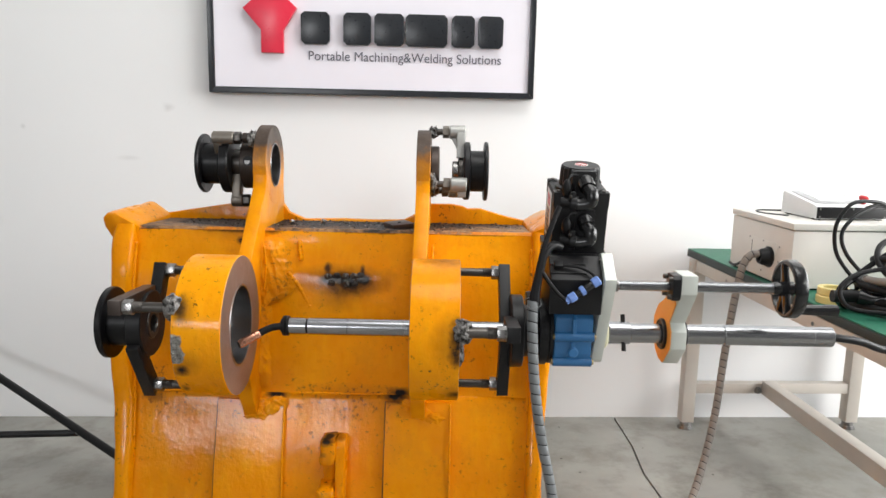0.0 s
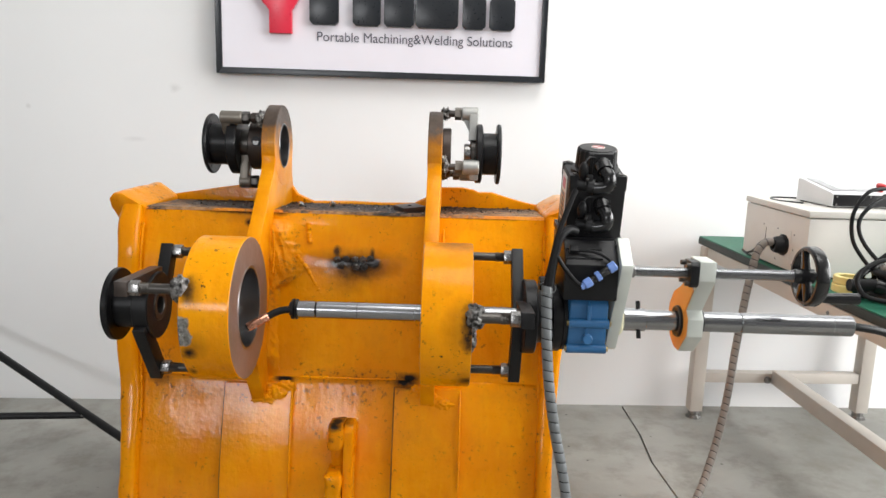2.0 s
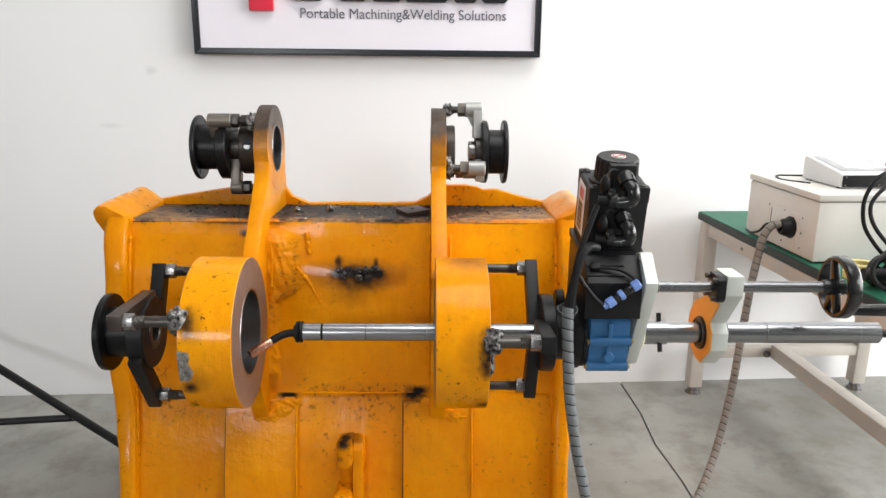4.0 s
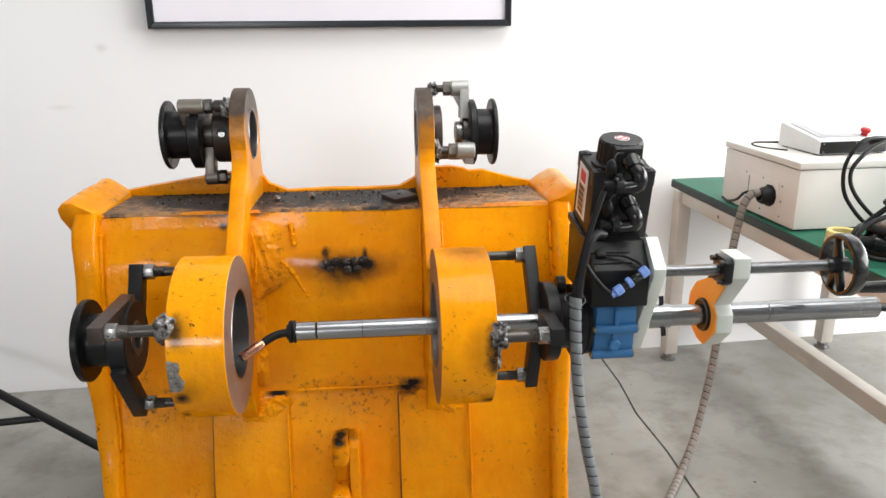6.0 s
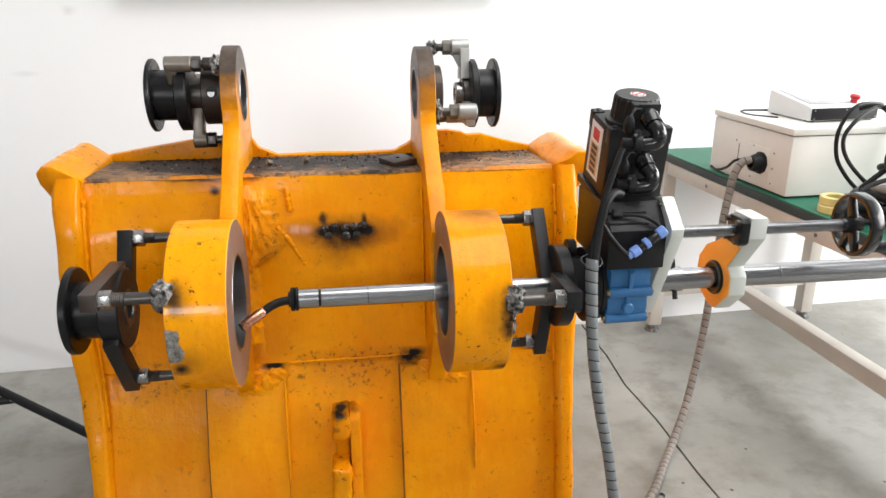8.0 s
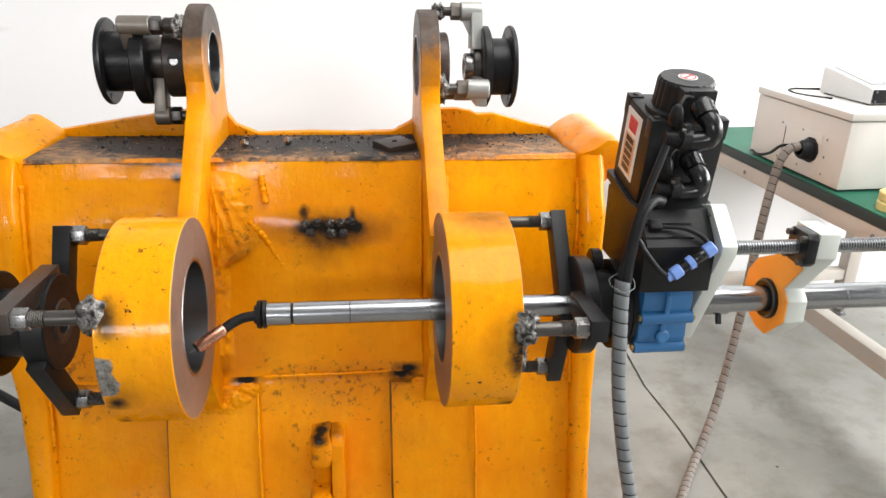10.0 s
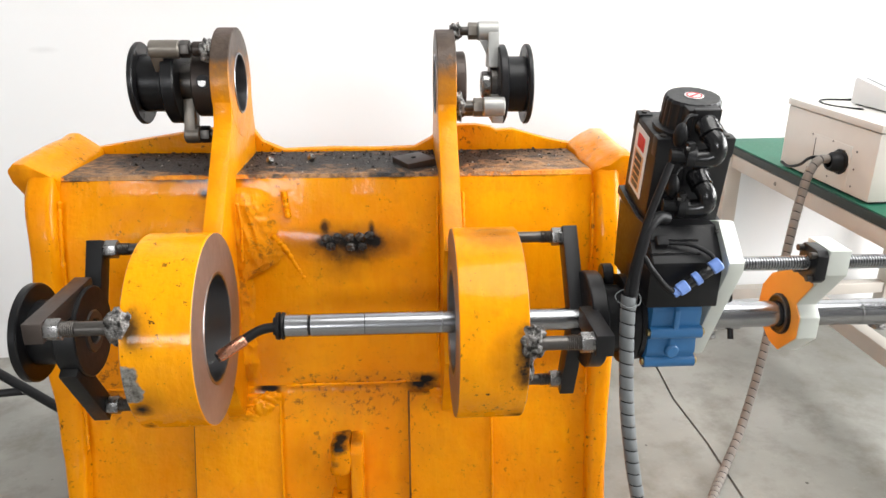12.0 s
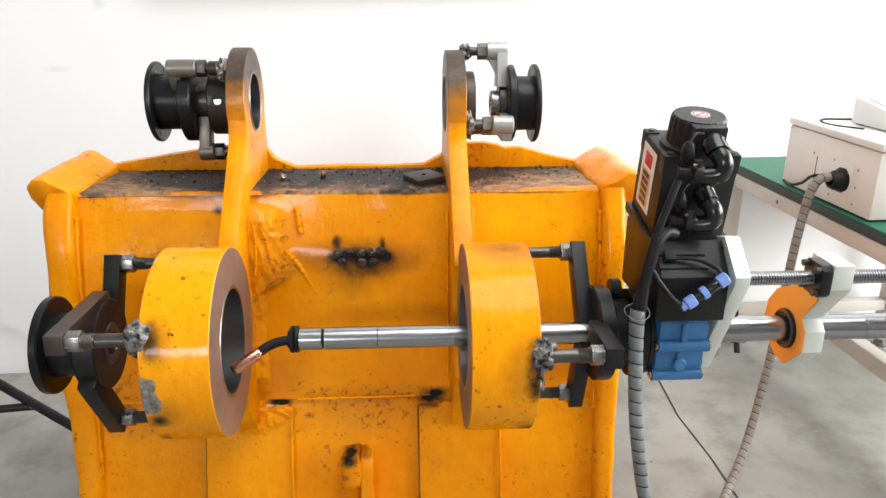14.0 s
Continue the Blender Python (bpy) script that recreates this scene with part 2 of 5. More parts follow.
M = {
    "wall": wall_paint(),
    "floor": concrete(),
    # unseen ceiling and walls, greyed to hold down the bounced fill
    "ceiling": plain("ceiling paint", (0.55, 0.55, 0.54), 0.8),
    "sidewall": plain("grey of unseen walls", (0.36, 0.36, 0.36), 0.8, 0.0, 0.08, 6.0),
    "black": plain("black oxide steel", (0.008, 0.008, 0.009), 0.34, 0.0, 0.25, 25, 0.1, 0.0, 0.0, 0.25),
    "satin": plain("satin black paint", (0.008, 0.008, 0.009), 0.42, 0.0, 0.2, 25, 0.15, 0.0, 0.0, 0.3),
    "brownblack": plain("heat-browned steel", (0.055, 0.042, 0.036), 0.4, 0.5, 0.3, 25, 0.15),
    "darksteel": plain("dark steel", (0.085, 0.078, 0.072), 0.36, 0.8, 0.25, 40, 0.2),
    "steel": turned("bright steel", (0.37, 0.375, 0.39), 0.20),
    "bore": turned("bored steel", (0.30, 0.30, 0.31), 0.26),
    "face": plain("faced steel", (0.27, 0.20, 0.175), 0.42, 0.6, 0.2, 25, 0.2),
    "nut": plain("zinc nut", (0.24, 0.235, 0.23), 0.28, 0.95, 0.2, 60, 0.15),
    "cast": plain("cast steel arm", (0.36, 0.36, 0.345), 0.42, 0.55, 0.15, 40, 0.3),
    "castdark": plain("stained steel arm", (0.20, 0.18, 0.155), 0.42, 0.7, 0.2, 40, 0.3),
    "alu": plain("anodised aluminium", (0.56, 0.585, 0.545), 0.42, 0.25, 0.05, 30, 0.08),
    "blue": plain("blue gear case paint", (0.020, 0.115, 0.275), 0.40, 0.0, 0.12, 30, 0.3, 0.1),
    "bluepl": plain("light blue plastic", (0.16, 0.27, 0.62), 0.38, 0.0, 0.08, 40, 0.1),
    "plastic": plain("glossy black plastic", (0.009, 0.009, 0.010), 0.22, 0.0, 0.2, 30, 0.08, 0.1, 0.0, 0.4),
    "rubber": plain("black rubber", (0.008, 0.008, 0.009), 0.45, 0.0, 0.2, 40, 0.15, 0.0, 0.0, 0.22),
    "copper": plain("copper nozzle", (0.62, 0.30, 0.20), 0.28, 1.0, 0.15, 60, 0.1),
    "orange": plain("orange bracket face", (0.80, 0.30, 0.045), 0.36, 0.0, 0.1, 30, 0.2),
    "cream": plain("cream nylon", (0.78, 0.76, 0.55), 0.5, 0.0, 0.05, 30, 0.05),
    "hose": plain("grey spiral wrap", (0.15, 0.16, 0.165), 0.45, 0.0, 0.12, 50, 0.1),
    "hosebrown": plain("taupe spiral wrap", (0.20, 0.175, 0.155), 0.5, 0.0, 0.15, 50, 0.1),
    "bench": plain("beige bench paint", (0.52, 0.48, 0.43), 0.45, 0.0, 0.06, 20, 0.1),
    "mat": plain("green bench mat", (0.012, 0.13, 0.075), 0.55, 0.0, 0.12, 25, 0.1),
    "matedge": plain("dark mat edge", (0.02, 0.03, 0.028), 0.55),
    "cabinet": plain("light grey cabinet paint", (0.66, 0.64, 0.60), 0.42, 0.0, 0.04, 20, 0.12),
    "pendant": plain("pale grey housing", (0.70, 0.70, 0.70), 0.4, 0.0, 0.04, 20, 0.08),
    "bezel": plain("grey bezel", (0.36, 0.36, 0.37), 0.4),
    "screen": plain("pale display glass", (0.66, 0.70, 0.70), 0.16, 0.0, 0.03),
    "red": plain("red plastic", (0.42, 0.010, 0.016), 0.35),
    "signred": plain("sign red acrylic", (0.66, 0.022, 0.055), 0.3, 0.0, 0.05),
    "signblack": plain("sign black acrylic", (0.012, 0.014, 0.018), 0.3, 0.0, 0.1),
    "signpanel": plain("sign panel", (0.76, 0.735, 0.80), 0.35, 0.0, 0.02, 10, 0.02),
    "signtext": plain("slate print", (0.11, 0.11, 0.14), 0.45, 0.0, 0.05),
    "tape": plain("yellowed tape", (0.72, 0.60, 0.24), 0.4, 0.0, 0.08),
    "brass": plain("brass screw", (0.55, 0.42, 0.20), 0.3, 1.0, 0.1),
    "white": plain("white label", (0.8, 0.8, 0.78), 0.4, 0.0, 0.03),
    "peach": plain("orange label", (0.72, 0.42, 0.22), 0.4, 0.0, 0.05),
    "weld": weld_metal(),
    "gap": plain("dark groove brown", (0.20, 0.075, 0.010), 0.6, 0.0, 0.5, 60, 0.3),
    "strip": soot_strip(),
    "lug": burnt_lug(),
    "yellow": yellow_paint("yellow enamel", chips=0.85, relief=0.45),
    "joint": plain("dirty floor joint", (0.05, 0.046, 0.038), 0.8, 0.0, 0.4, 40, 0.3),
    "cinder": plain("cinder", (0.03, 0.027, 0.025), 0.6, 0.3, 0.3, 80, 0.4),
    "grit": plain("bright grit", (0.45, 0.43, 0.40), 0.35, 0.8, 0.2, 80, 0.3),
}
M["plate"] = yellow_paint("back plate enamel", soot=((-0.022, 0.213, 0.826, 0.052, 0.019, 1.0), (-0.062, 0.213, 0.822, 0.026, 0.014, 0.8), (0.026, 0.213, 0.826, 0.020, 0.018, 0.8), (0.020, 0.213, 0.846, 0.007, 0.014, 0.9), (-0.060, 0.213, 0.848, 0.010, 0.013, 0.9), (0.110, 0.18, 0.572, 0.030, 0.014, 1.0), (-0.262, 0.235, 0.905, 0.012, 0.010, 0.95), (-0.30, 0.247, 0.930, 0.08, 0.008, 0.9), (-0.19, 0.247, 0.929, 0.03, 0.010, 0.8), (0.05, 0.247, 0.931, 0.12, 0.006, 0.8), (0.27, 0.247, 0.931, 0.12, 0.006, 0.8)),
                          haze=((-0.022, 0.213, 0.824, 0.130, 0.036, 0.9), (-0.035, 0.21, 0.790, 0.055, 0.04, 0.55), (0.020, 0.213, 0.800, 0.035, 0.03, 0.30), (-0.28, 0.245, 0.926, 0.10, 0.022, 0.35)), rust=((0.02, 0.18, 0.572, 0.16, 0.018, 0.9), (-0.38, 0.18, 0.572, 0.11, 0.014, 0.7), (-0.24, 0.2, 0.85, 0.02, 0.05, 0.5), (-0.45, 0.19, 0.6, 0.05, 0.03, 0.5)))
M["shell"] = yellow_paint("shell enamel", soot=((-0.165, 0.17, 0.562, 0.034, 0.009, 1.0), (0.098, 0.17, 0.564, 0.036, 0.016, 1.0), (-0.455, 0.17, 0.555, 0.03, 0.015, 0.6)),
                          rust=((-0.03, 0.16, 0.545, 0.17, 0.045, 0.85), (-0.40, 0.16, 0.545, 0.12, 0.045, 0.85), (0.38, 0.16, 0.55, 0.05, 0.03, 0.45)), relief=0.3)
M["ringL"] = yellow_paint("left boss enamel", soot=((-0.274, -0.118, 0.836, 0.016, 0.024, 0.9), (-0.274, -0.12, 0.722, 0.018, 0.016, 1.0), (-0.278, -0.09, 0.675, 0.010, 0.012, 0.8)), haze=((-0.262, -0.13, 0.735, 0.030, 0.03, 0.5), (-0.268, -0.118, 0.832, 0.026, 0.034, 0.6)), bare=((-0.288, -0.13, 0.764, 0.030, 0.032, 1.0), (-0.278, -0.13, 0.748, 0.022, 0.020, 1.0)), grime=0.2, chips=1.0, relief=0.34)
M["ringR"] = yellow_paint("right boss enamel", soot=((0.234, -0.13, 0.797, 0.018, 0.036, 1.0), (0.232, -0.13, 0.757, 0.018, 0.024, 0.9), (0.232, -0.08, 0.672, 0.018, 0.012, 0.9), (0.20, 0.0, 0.913, 0.05, 0.012, 0.45)), haze=((0.226, -0.13, 0.785, 0.045, 0.06, 0.5), (0.23, -0.08, 0.672, 0.03, 0.03, 0.6)), grime=0.3, chips=1.0, relief=0.28)
M["worncap"] = yellow_paint("worn cap enamel", pale=((0.462, 0.32, 0.966, 0.05, 0.014, 0.35), (0.45, 0.42, 0.962, 0.04, 0.02, 0.45)), grime=0.45, chips=0.8)
M["bark"] = yellow_paint("rough weld enamel", rust=((-0.17, 0.21, 0.80, 0.10, 0.12, 0.55),), grime=0.30, chips=0.25, relief=0.42)
M["hook"] = yellow_paint("lifting eye enamel", soot=((-0.034, 0.11, 0.490, 0.042, 0.010, 0.9), (-0.046, 0.10, 0.482, 0.016, 0.010, 0.6), (-0.052, 0.09, 0.455, 0.010, 0.008, 0.5)), grime=0.4, chips=0.8)


# ---- mesh helpers ----
def part(name, bm, material, parent=None, label="", sharp=38):
    me = bpy.data.meshes.new(name)
    bm.normal_update()
    bm.to_mesh(me)
    bm.free()
    me.materials.append(material)
    me.shade_smooth()
    me.set_sharp_from_angle(angle=radians(sharp))
    ob = new(name, me)
    ob.parent = parent
    if label:
        ob["label"] = label
    return ob


def bevelled(bm, w, seg=2):
    if w:
        edges = [e for e in bm.edges if len(e.link_faces) == 2 and e.calc_face_angle(0) > 0.5]
        bmesh.ops.bevel(bm, geom=edges, offset=w, segments=seg, affect="EDGES", profile=0.6, clamp_overlap=True)
    return bm


def box(x0, x1, y0, y1, z0, z1, bev=0.0):
    bm = bmesh.new()
    bmesh.ops.create_cube(bm, size=1.0, matrix=Matrix.LocRotScale(((x0 + x1) / 2, (y0 + y1) / 2, (z0 + z1) / 2), None, (x1 - x0, y1 - y0, z1 - z0)))
    return bevelled(bm, bev)


def turn_box(m, sx, sy, sz, bev=0.0):
    """A box of that size about the origin, moved by the pose m."""
    bm = box(-sx / 2, sx / 2, -sy / 2, sy / 2, -sz / 2, sz / 2, bev)
    bm.transform(m)
    return bm


def prism(outline, a, b, axis=0, bev=0.0):
    """An outline in the two other axes, drawn out from a to b along the axis."""
    bm = bmesh.new()

    def at(u, v, w):
        return ((w, u, v), (u, w, v), (u, v, w))[axis]

    lo = [bm.verts.new(at(u, v, a)) for u, v in outline]
    hi = [bm.verts.new(at(u, v, b)) for u, v in outline]
    n = len(outline)
    bm.faces.new(lo)
    bm.faces.new(hi[::-1])
    for i in range(n):
        bm.faces.new((lo[i], hi[i], hi[(i + 1) % n], lo[(i + 1) % n]))
    bmesh.ops.recalc_face_normals(bm, faces=bm.faces)
    return bevelled(bm, bev)


def lathe(profile, cy, cz, n=48, closed=False):
    """A (x, radius) profile turned about the line y = cy, z = cz."""
    bm = bmesh.new()
    rings = []
    for x, r in profile:
        if r < 1e-6:
            rings.append([bm.verts.new((x, cy, cz))])
        else:
            rings.append([bm.verts.new((x, cy + r * math.cos(2 * math.pi * k / n), cz + r * math.sin(2 * math.pi * k / n))) for k in range(n)])
    pairs = list(zip(rings, rings[1:])) + ([(rings[-1], rings[0])] if closed else [])
    for p, q in pairs:
        for k in range(n):
            j = (k + 1) % n
            if len(p) == 1:
                bm.faces.new((p[0], q[k], q[j]))
            elif len(q) == 1:
                bm.faces.new((p[k], p[j], q[0]))
            else:
                bm.faces.new((p[k], p[j], q[j], q[k]))
    bmesh.ops.recalc_face_normals(bm, faces=bm.faces)
    return bm


def disc(x0, x1, r, cy, cz, ch=0.0015, n=48):
    return lathe([(x0, 0), (x0, r - ch), (x0 + ch, r), (x1 - ch, r), (x1, r - ch), (x1, 0)], cy, cz, n)


def ring(x0, x1, r0, r1, cy, cz, ch=0.002, n=64):
    return lathe([(x0, r0 + ch), (x0, r1 - ch), (x0 + ch, r1), (x1 - ch, r1), (x1, r1 - ch), (x1, r0 + ch), (x1 - ch, r0), (x0 + ch, r0)], cy, cz, n, True)


def curve_points(pts, steps=8):
    """Catmull-Rom points through pts."""
    p = [Vector(pts[0]) * 2 - Vector(pts[1])] + [Vector(q) for q in pts] + [Vector(pts[-1]) * 2 - Vector(pts[-2])]
    out = []
    for i in range(1, len(p) - 2):
        a, b, c, d = p[i - 1], p[i], p[i + 1], p[i + 2]
        for k in range(steps):
            s = k / steps
            out.append(0.5 * ((2 * b) + (c - a) * s + (2 * a - 5 * b + 4 * c - d) * s * s + (3 * b - a - 3 * c + d) * s ** 3))
    return out + [p[-2]]


def tube(pts, r, n=12, steps=8, radius=None):
    """A round tube along a smooth line; radius(i, count) may vary it."""
    path = curve_points(pts, steps) if steps else [Vector(q) for q in pts]
    bm = bmesh.new()
    side = None
    rings = []
    for i, q in enumerate(path):
        d = (path[min(i + 1, len(path) - 1)] - path[max(i - 1, 0)]).normalized()
        if side is None:
            side = d.orthogonal().normalized()
        side = (side - d * side.dot(d)).normalized()
        up = d.cross(side)
        rr = r if radius is None else radius(i, len(path))
        rings.append([bm.verts.new(q + rr * (side * math.cos(2 * math.pi * k / n) + up * math.sin(2 * math.pi * k / n))) for k in range(n)])
    for p, q in zip(rings, rings[1:]):
        for k in range(n):
            bm.faces.new((p[k], p[(k + 1) % n], q[(k + 1) % n], q[k]))
    bm.faces.new(rings[0][::-1])
    bm.faces.new(rings[-1])
    bmesh.ops.recalc_face_normals(bm, faces=bm.faces)
    return bm


def rod(a, b, r, n=20):
    return tube([a, b], r, n, 0)


def nut(x0, x1, y, z, across, turn=0.0):
    """A hexagon nut with its axis along x."""
    r = across / math.sqrt(3)
    hexa = [(y + r * math.cos(math.pi / 3 * k + turn), z + r * math.sin(math.pi / 3 * k + turn)) for k in range(6)]
    return prism(hexa, x0, x1, 0, 0.0012)


def lump(centre, size, seed, rough=0.35, sub=3):
    """A ragged blob of weld or slag."""
    bm = bmesh.new()
    bmesh.ops.create_icosphere(bm, subdivisions=sub, radius=1.0)
    for v in bm.verts:
        k = 1 + rough * noise.noise(v.co * 2.3 + Vector((seed, seed * 1.7, 0))) + 0.5 * rough * noise.noise(v.co * 6 + Vector((0, seed, seed)))
        v.co = Vector(centre) + Vector((v.co.x * size[0], v.co.y * size[1], v.co.z * size[2])) * k
    return bm


def bead(pts, r, seed, steps=10):
    """A rippled weld bead along a line."""
    path = curve_points(pts, steps)
    return tube(path, r, 8, 0, lambda i, n: r * (0.85 + 0.45 * noise.noise(Vector((i * 0.31, seed, 0))) + 0.06 * math.sin(i * 2.1)) * (0.35 if i in (0, n - 1) else 1))


def thing(name, label, category, m=None, group="", kind=""):
    ob = tagged(new(name), label, category, group, kind)
    if m is not None:
        ob.matrix_world = m
    return ob


RIG = pose(0, 1.585, 0, 0, 0, -3.0)   # the bucket's own frame: x along the bored axis
AXIS = 0.774                          # height of the bored axis
EY, EZ = 0.362, 1.072                 # upper bores


# ---- the room ----
def structure(name, bm, material, label, category):
    return tagged(part(name, bm, material), label, category, kind="structure")


floor = thing("floor", "grey sealed concrete floor with a sawn joint", "floor", kind="structure")
part("floor_bed", box(-5.0, 5.0, -5.6, 3.2, -0.12, -0.02), M["joint"], floor)
part("slab", prism([(-5.0, -5.6), (0.93, -5.6), (0.948, 2.0), (0.962, 2.27), (0.958, 2.50), (0.984, 2.72), (0.992, 3.0), (-5.0, 3.0)], -0.02, 0.0, 2), M["floor"], floor)
part("slab", prism([(0.937, -5.6), (5.0, -5.6), (5.0, 3.0), (0.999, 3.0), (0.991, 2.72), (0.965, 2.50), (0.969, 2.27), (0.955, 2.0)], -0.02, 0.0, 2), M["floor"], floor)
structure("wall_back", box(-5.0, 5.0, 3.0, 3.2, -0.02, 4.6), M["wall"], "white painted plaster wall with faint scuffs", "wall")
# left and front walls stand out of view, grey to lessen bounced light
structure("wall_left", box(-5.2, -5.0, -5.6, 3.2, -0.02, 4.6), M["sidewall"], "unseen side wall, grey to cut bounced light", "wall")
wr = thing("wall_right", "white painted wall with a wide window opening", "wall", kind="structure")
for y0, y1, z0, z1 in ((-5.6, 3.2, -0.02, 1.0), (-5.6, 3.2, 3.0, 4.6), (-5.6, -1.2, 1.0, 3.0), (3.0, 3.2, 1.0, 3.0)):
    part("wall_part", box(5.0, 5.2, y0, y1, z0, z1), M["wall"], wr)
wf = thing("wall_front", "unseen wall with a high window opening, grey to cut bounced light", "wall", kind="structure")
for x0, x1, z0, z1 in ((-5.0, -3.4, -0.02, 4.6), (-1.4, 5.0, -0.02, 4.6), (-3.4, -1.4, 3.25, 4.6), (-3.4, -1.4, -0.02, 2.05)):
    part("wall_part", box(x0, x1, -5.6, -5.4, z0, z1), M["sidewall"], wf)
structure("ceiling", box(-5.2, 5.2, -5.6, 3.2, 4.6, 4.75), M["ceiling"], "unseen ceiling, mid grey to cut bounced light", "ceiling")

# ---- the wall sign ----
sign = thing("wall_sign", "white framed wall sign with dark raised blocks and a red mark", "sign", pose(0, 2.96, 1.2785))
part("panel", box(-0.585, 0.585, 0.002, 0.03, 0.015, 0.50), M["signpanel"], sign, "white glossy sign panel")
for n, o, a, b in (("frame_rail", [(-0.6, 0.0), (0.6, 0.0), (0.578, 0.022), (-0.578, 0.022)], -0.008, 0.038), ("frame_rail", [(-0.6, 0.515), (-0.578, 0.493), (0.578, 0.493), (0.6, 0.515)], -0.008, 0.038),
                   ("frame_stile", [(-0.6, 0.001), (-0.5785, 0.0225), (-0.5785, 0.4925), (-0.6, 0.514)], -0.008, 0.038), ("frame_stile", [(0.6, 0.001), (0.6, 0.514), (0.5785, 0.4925), (0.5785, 0.0225)], -0.008, 0.038)):
    part(n, prism(o, a, b, 1, 0.002), M["signblack"], sign, "black metal frame strip")
part("red_mark", prism([(-0.47, 0.30), (-0.405, 0.355), (-0.33, 0.355), (-0.277, 0.305), (-0.325, 0.225), (-0.325, 0.145), (-0.405, 0.145), (-0.405, 0.225)], -0.022, 0.002, 1, 0.002), M["signred"], sign, "raised red acrylic mark")
for x0, x1 in ((-0.262, -0.158), (-0.108, -0.008), (0.004, 0.112), (0.118, 0.272), (0.288, 0.372), (0.386, 0.478)):
    part("raised_block", prism([(x0 + 0.012, 0.180), (x1 - 0.012, 0.180), (x1, 0.192), (x1, 0.282), (x1 - 0.012, 0.294), (x0 + 0.012, 0.294), (x0, 0.282), (x0, 0.192)], -0.020, 0.002, 1, 0.0015), M["signblack"], sign, "raised black acrylic block")
font = bpy.data.curves.new("tagline", "FONT")
font.body, font.size, font.extrude = "Portable Machining&Welding Solutions", 0.052, 0.0006
text_ob = new("tagline_source", font)
bpy.context.view_layer.update()
text_me = bpy.data.meshes.new_from_object(text_ob.evaluated_get(bpy.context.evaluated_depsgraph_get()))
bpy.data.objects.remove(text_ob)
wide = max(v.co.x for v in text_me.vertices)
text_me.transform(Matrix.Translation((-0.24, 0.0, 0.124)) @ Matrix.Rotation(radians(90), 4, "X") @ Matrix.Diagonal((0.715 / wide, 0.92, 1, 1)))
text_me.materials.append(M["signtext"])
tag = new("tagline", text_me)
tag.parent = sign
tag["label"] = "thin grey printed tagline"

# ---- the bucket ----
bucket = thing("excavator_bucket", "orange-yellow painted excavator bucket with scorched ledge and welded lugs", "excavator bucket", RIG)
XL, XR = -0.503, 0.408


def wavy(bm, amount, scale, seed=0):
    """Slight dents and unevenness of old plate."""
    for v in bm.verts:
        v.co.y += amount * noise.noise(v.co * scale + Vector((seed, 0, 0)))
    return bm


def sheet(line, x0, x1, thick, nx):
    """A plate that follows a (y, z) line, drawn out along x, with thickness towards +y."""
    bm = bmesh.new()
    front = [[bm.verts.new((x0 + (x1 - x0) * i / nx, y, z)) for y, z in line] for i in range(nx + 1)]
    back = [[bm.verts.new((x0 + (x1 - x0) * i / nx, y + thick, z)) for y, z in line] for i in range(nx + 1)]
    m = len(line)
    for i in range(nx):
        for k in range(m - 1):
            bm.faces.new((front[i][k], front[i + 1][k], front[i + 1][k + 1], front[i][k + 1]))
            bm.faces.new((back[i][k], back[i][k + 1], back[i + 1][k + 1], back[i + 1][k]))
        for k, s in ((0, 1), (m - 1, -1)):
            q = (front[i][k], back[i][k], back[i + 1][k], front[i + 1][k])
            bm.faces.new(q if s > 0 else q[::-1])
    for c, d in ((front[0], back[0]), (front[-1], back[-1])):
        for k in range(m - 1):
            bm.faces.new((c[k], c[k + 1], d[k + 1], d[k]))
    bmesh.ops.recalc_face_normals(bm, faces=bm.faces)
    return bm


def fine_line(pts, n=6):
    out = []
    for (a, b), (c, d) in zip(pts, pts[1:]):
        out += [(a + (c - a) * k / n, b + (d - b) * k / n) for k in range(n)]
    return out + [pts[-1]]


SHELL = [(0.186, 0.572), (0.176, 0.560), (0.166, 0.53), (0.152, 0.49), (0.136, 0.445), (0.118, 0.39), (0.104, 0.33), (0.095, 0.26), (0.093, 0.18), (0.10, 0.09), (0.12, 0.004)]


def shell_y(z):
    for (a, b), (c, d) in zip(SHELL, SHELL[1:]):
        if d <= z <= b:
            return a + (c - a) * (b - z) / (b - d)
    return 0.12


part("back_plate", wavy(sheet(fine_line([(0.250, 0.9285), (0.243, 0.902), (0.217, 0.834), (0.196, 0.70), (0.178, 0.566)]), XL, XR, 0.028, 60), 0.004, 9), M["plate"], bucket, "yellow back plate with a burnt patch", 60)
part("lower_shell", wavy(sheet(fine_line(SHELL, 3), XL, XR, 0.025, 60), 0.003, 8, 5), M["shell"], bucket, "curved yellow shell plate with rubbed patches", 60)
led = prism([(0.2495, 0.9290), (0.2545, 0.9345), (0.456, 0.927), (0.456, 0.90), (0.278, 0.90)], XL, XR, 0)
part("top_ledge", led, M["strip"], bucket, "scorched black and brown ledge")
lip = [(-0.53, 0.89), (-0.53, 0.936), (-0.46, 0.948), (-0.38, 0.961), (-0.30, 0.973), (-0.215, 0.978), (-0.195, 0.948), (-0.155, 0.931), (-0.06, 0.934), (0.02, 0.932), (0.10, 0.934), (0.13, 0.950), (0.165, 0.976), (0.22, 0.977), (0.25, 0.972), (0.262, 0.966), (0.295, 0.967), (0.34, 0.954), (0.37, 0.946), (0.43, 0.934), (0.43, 0.89)]
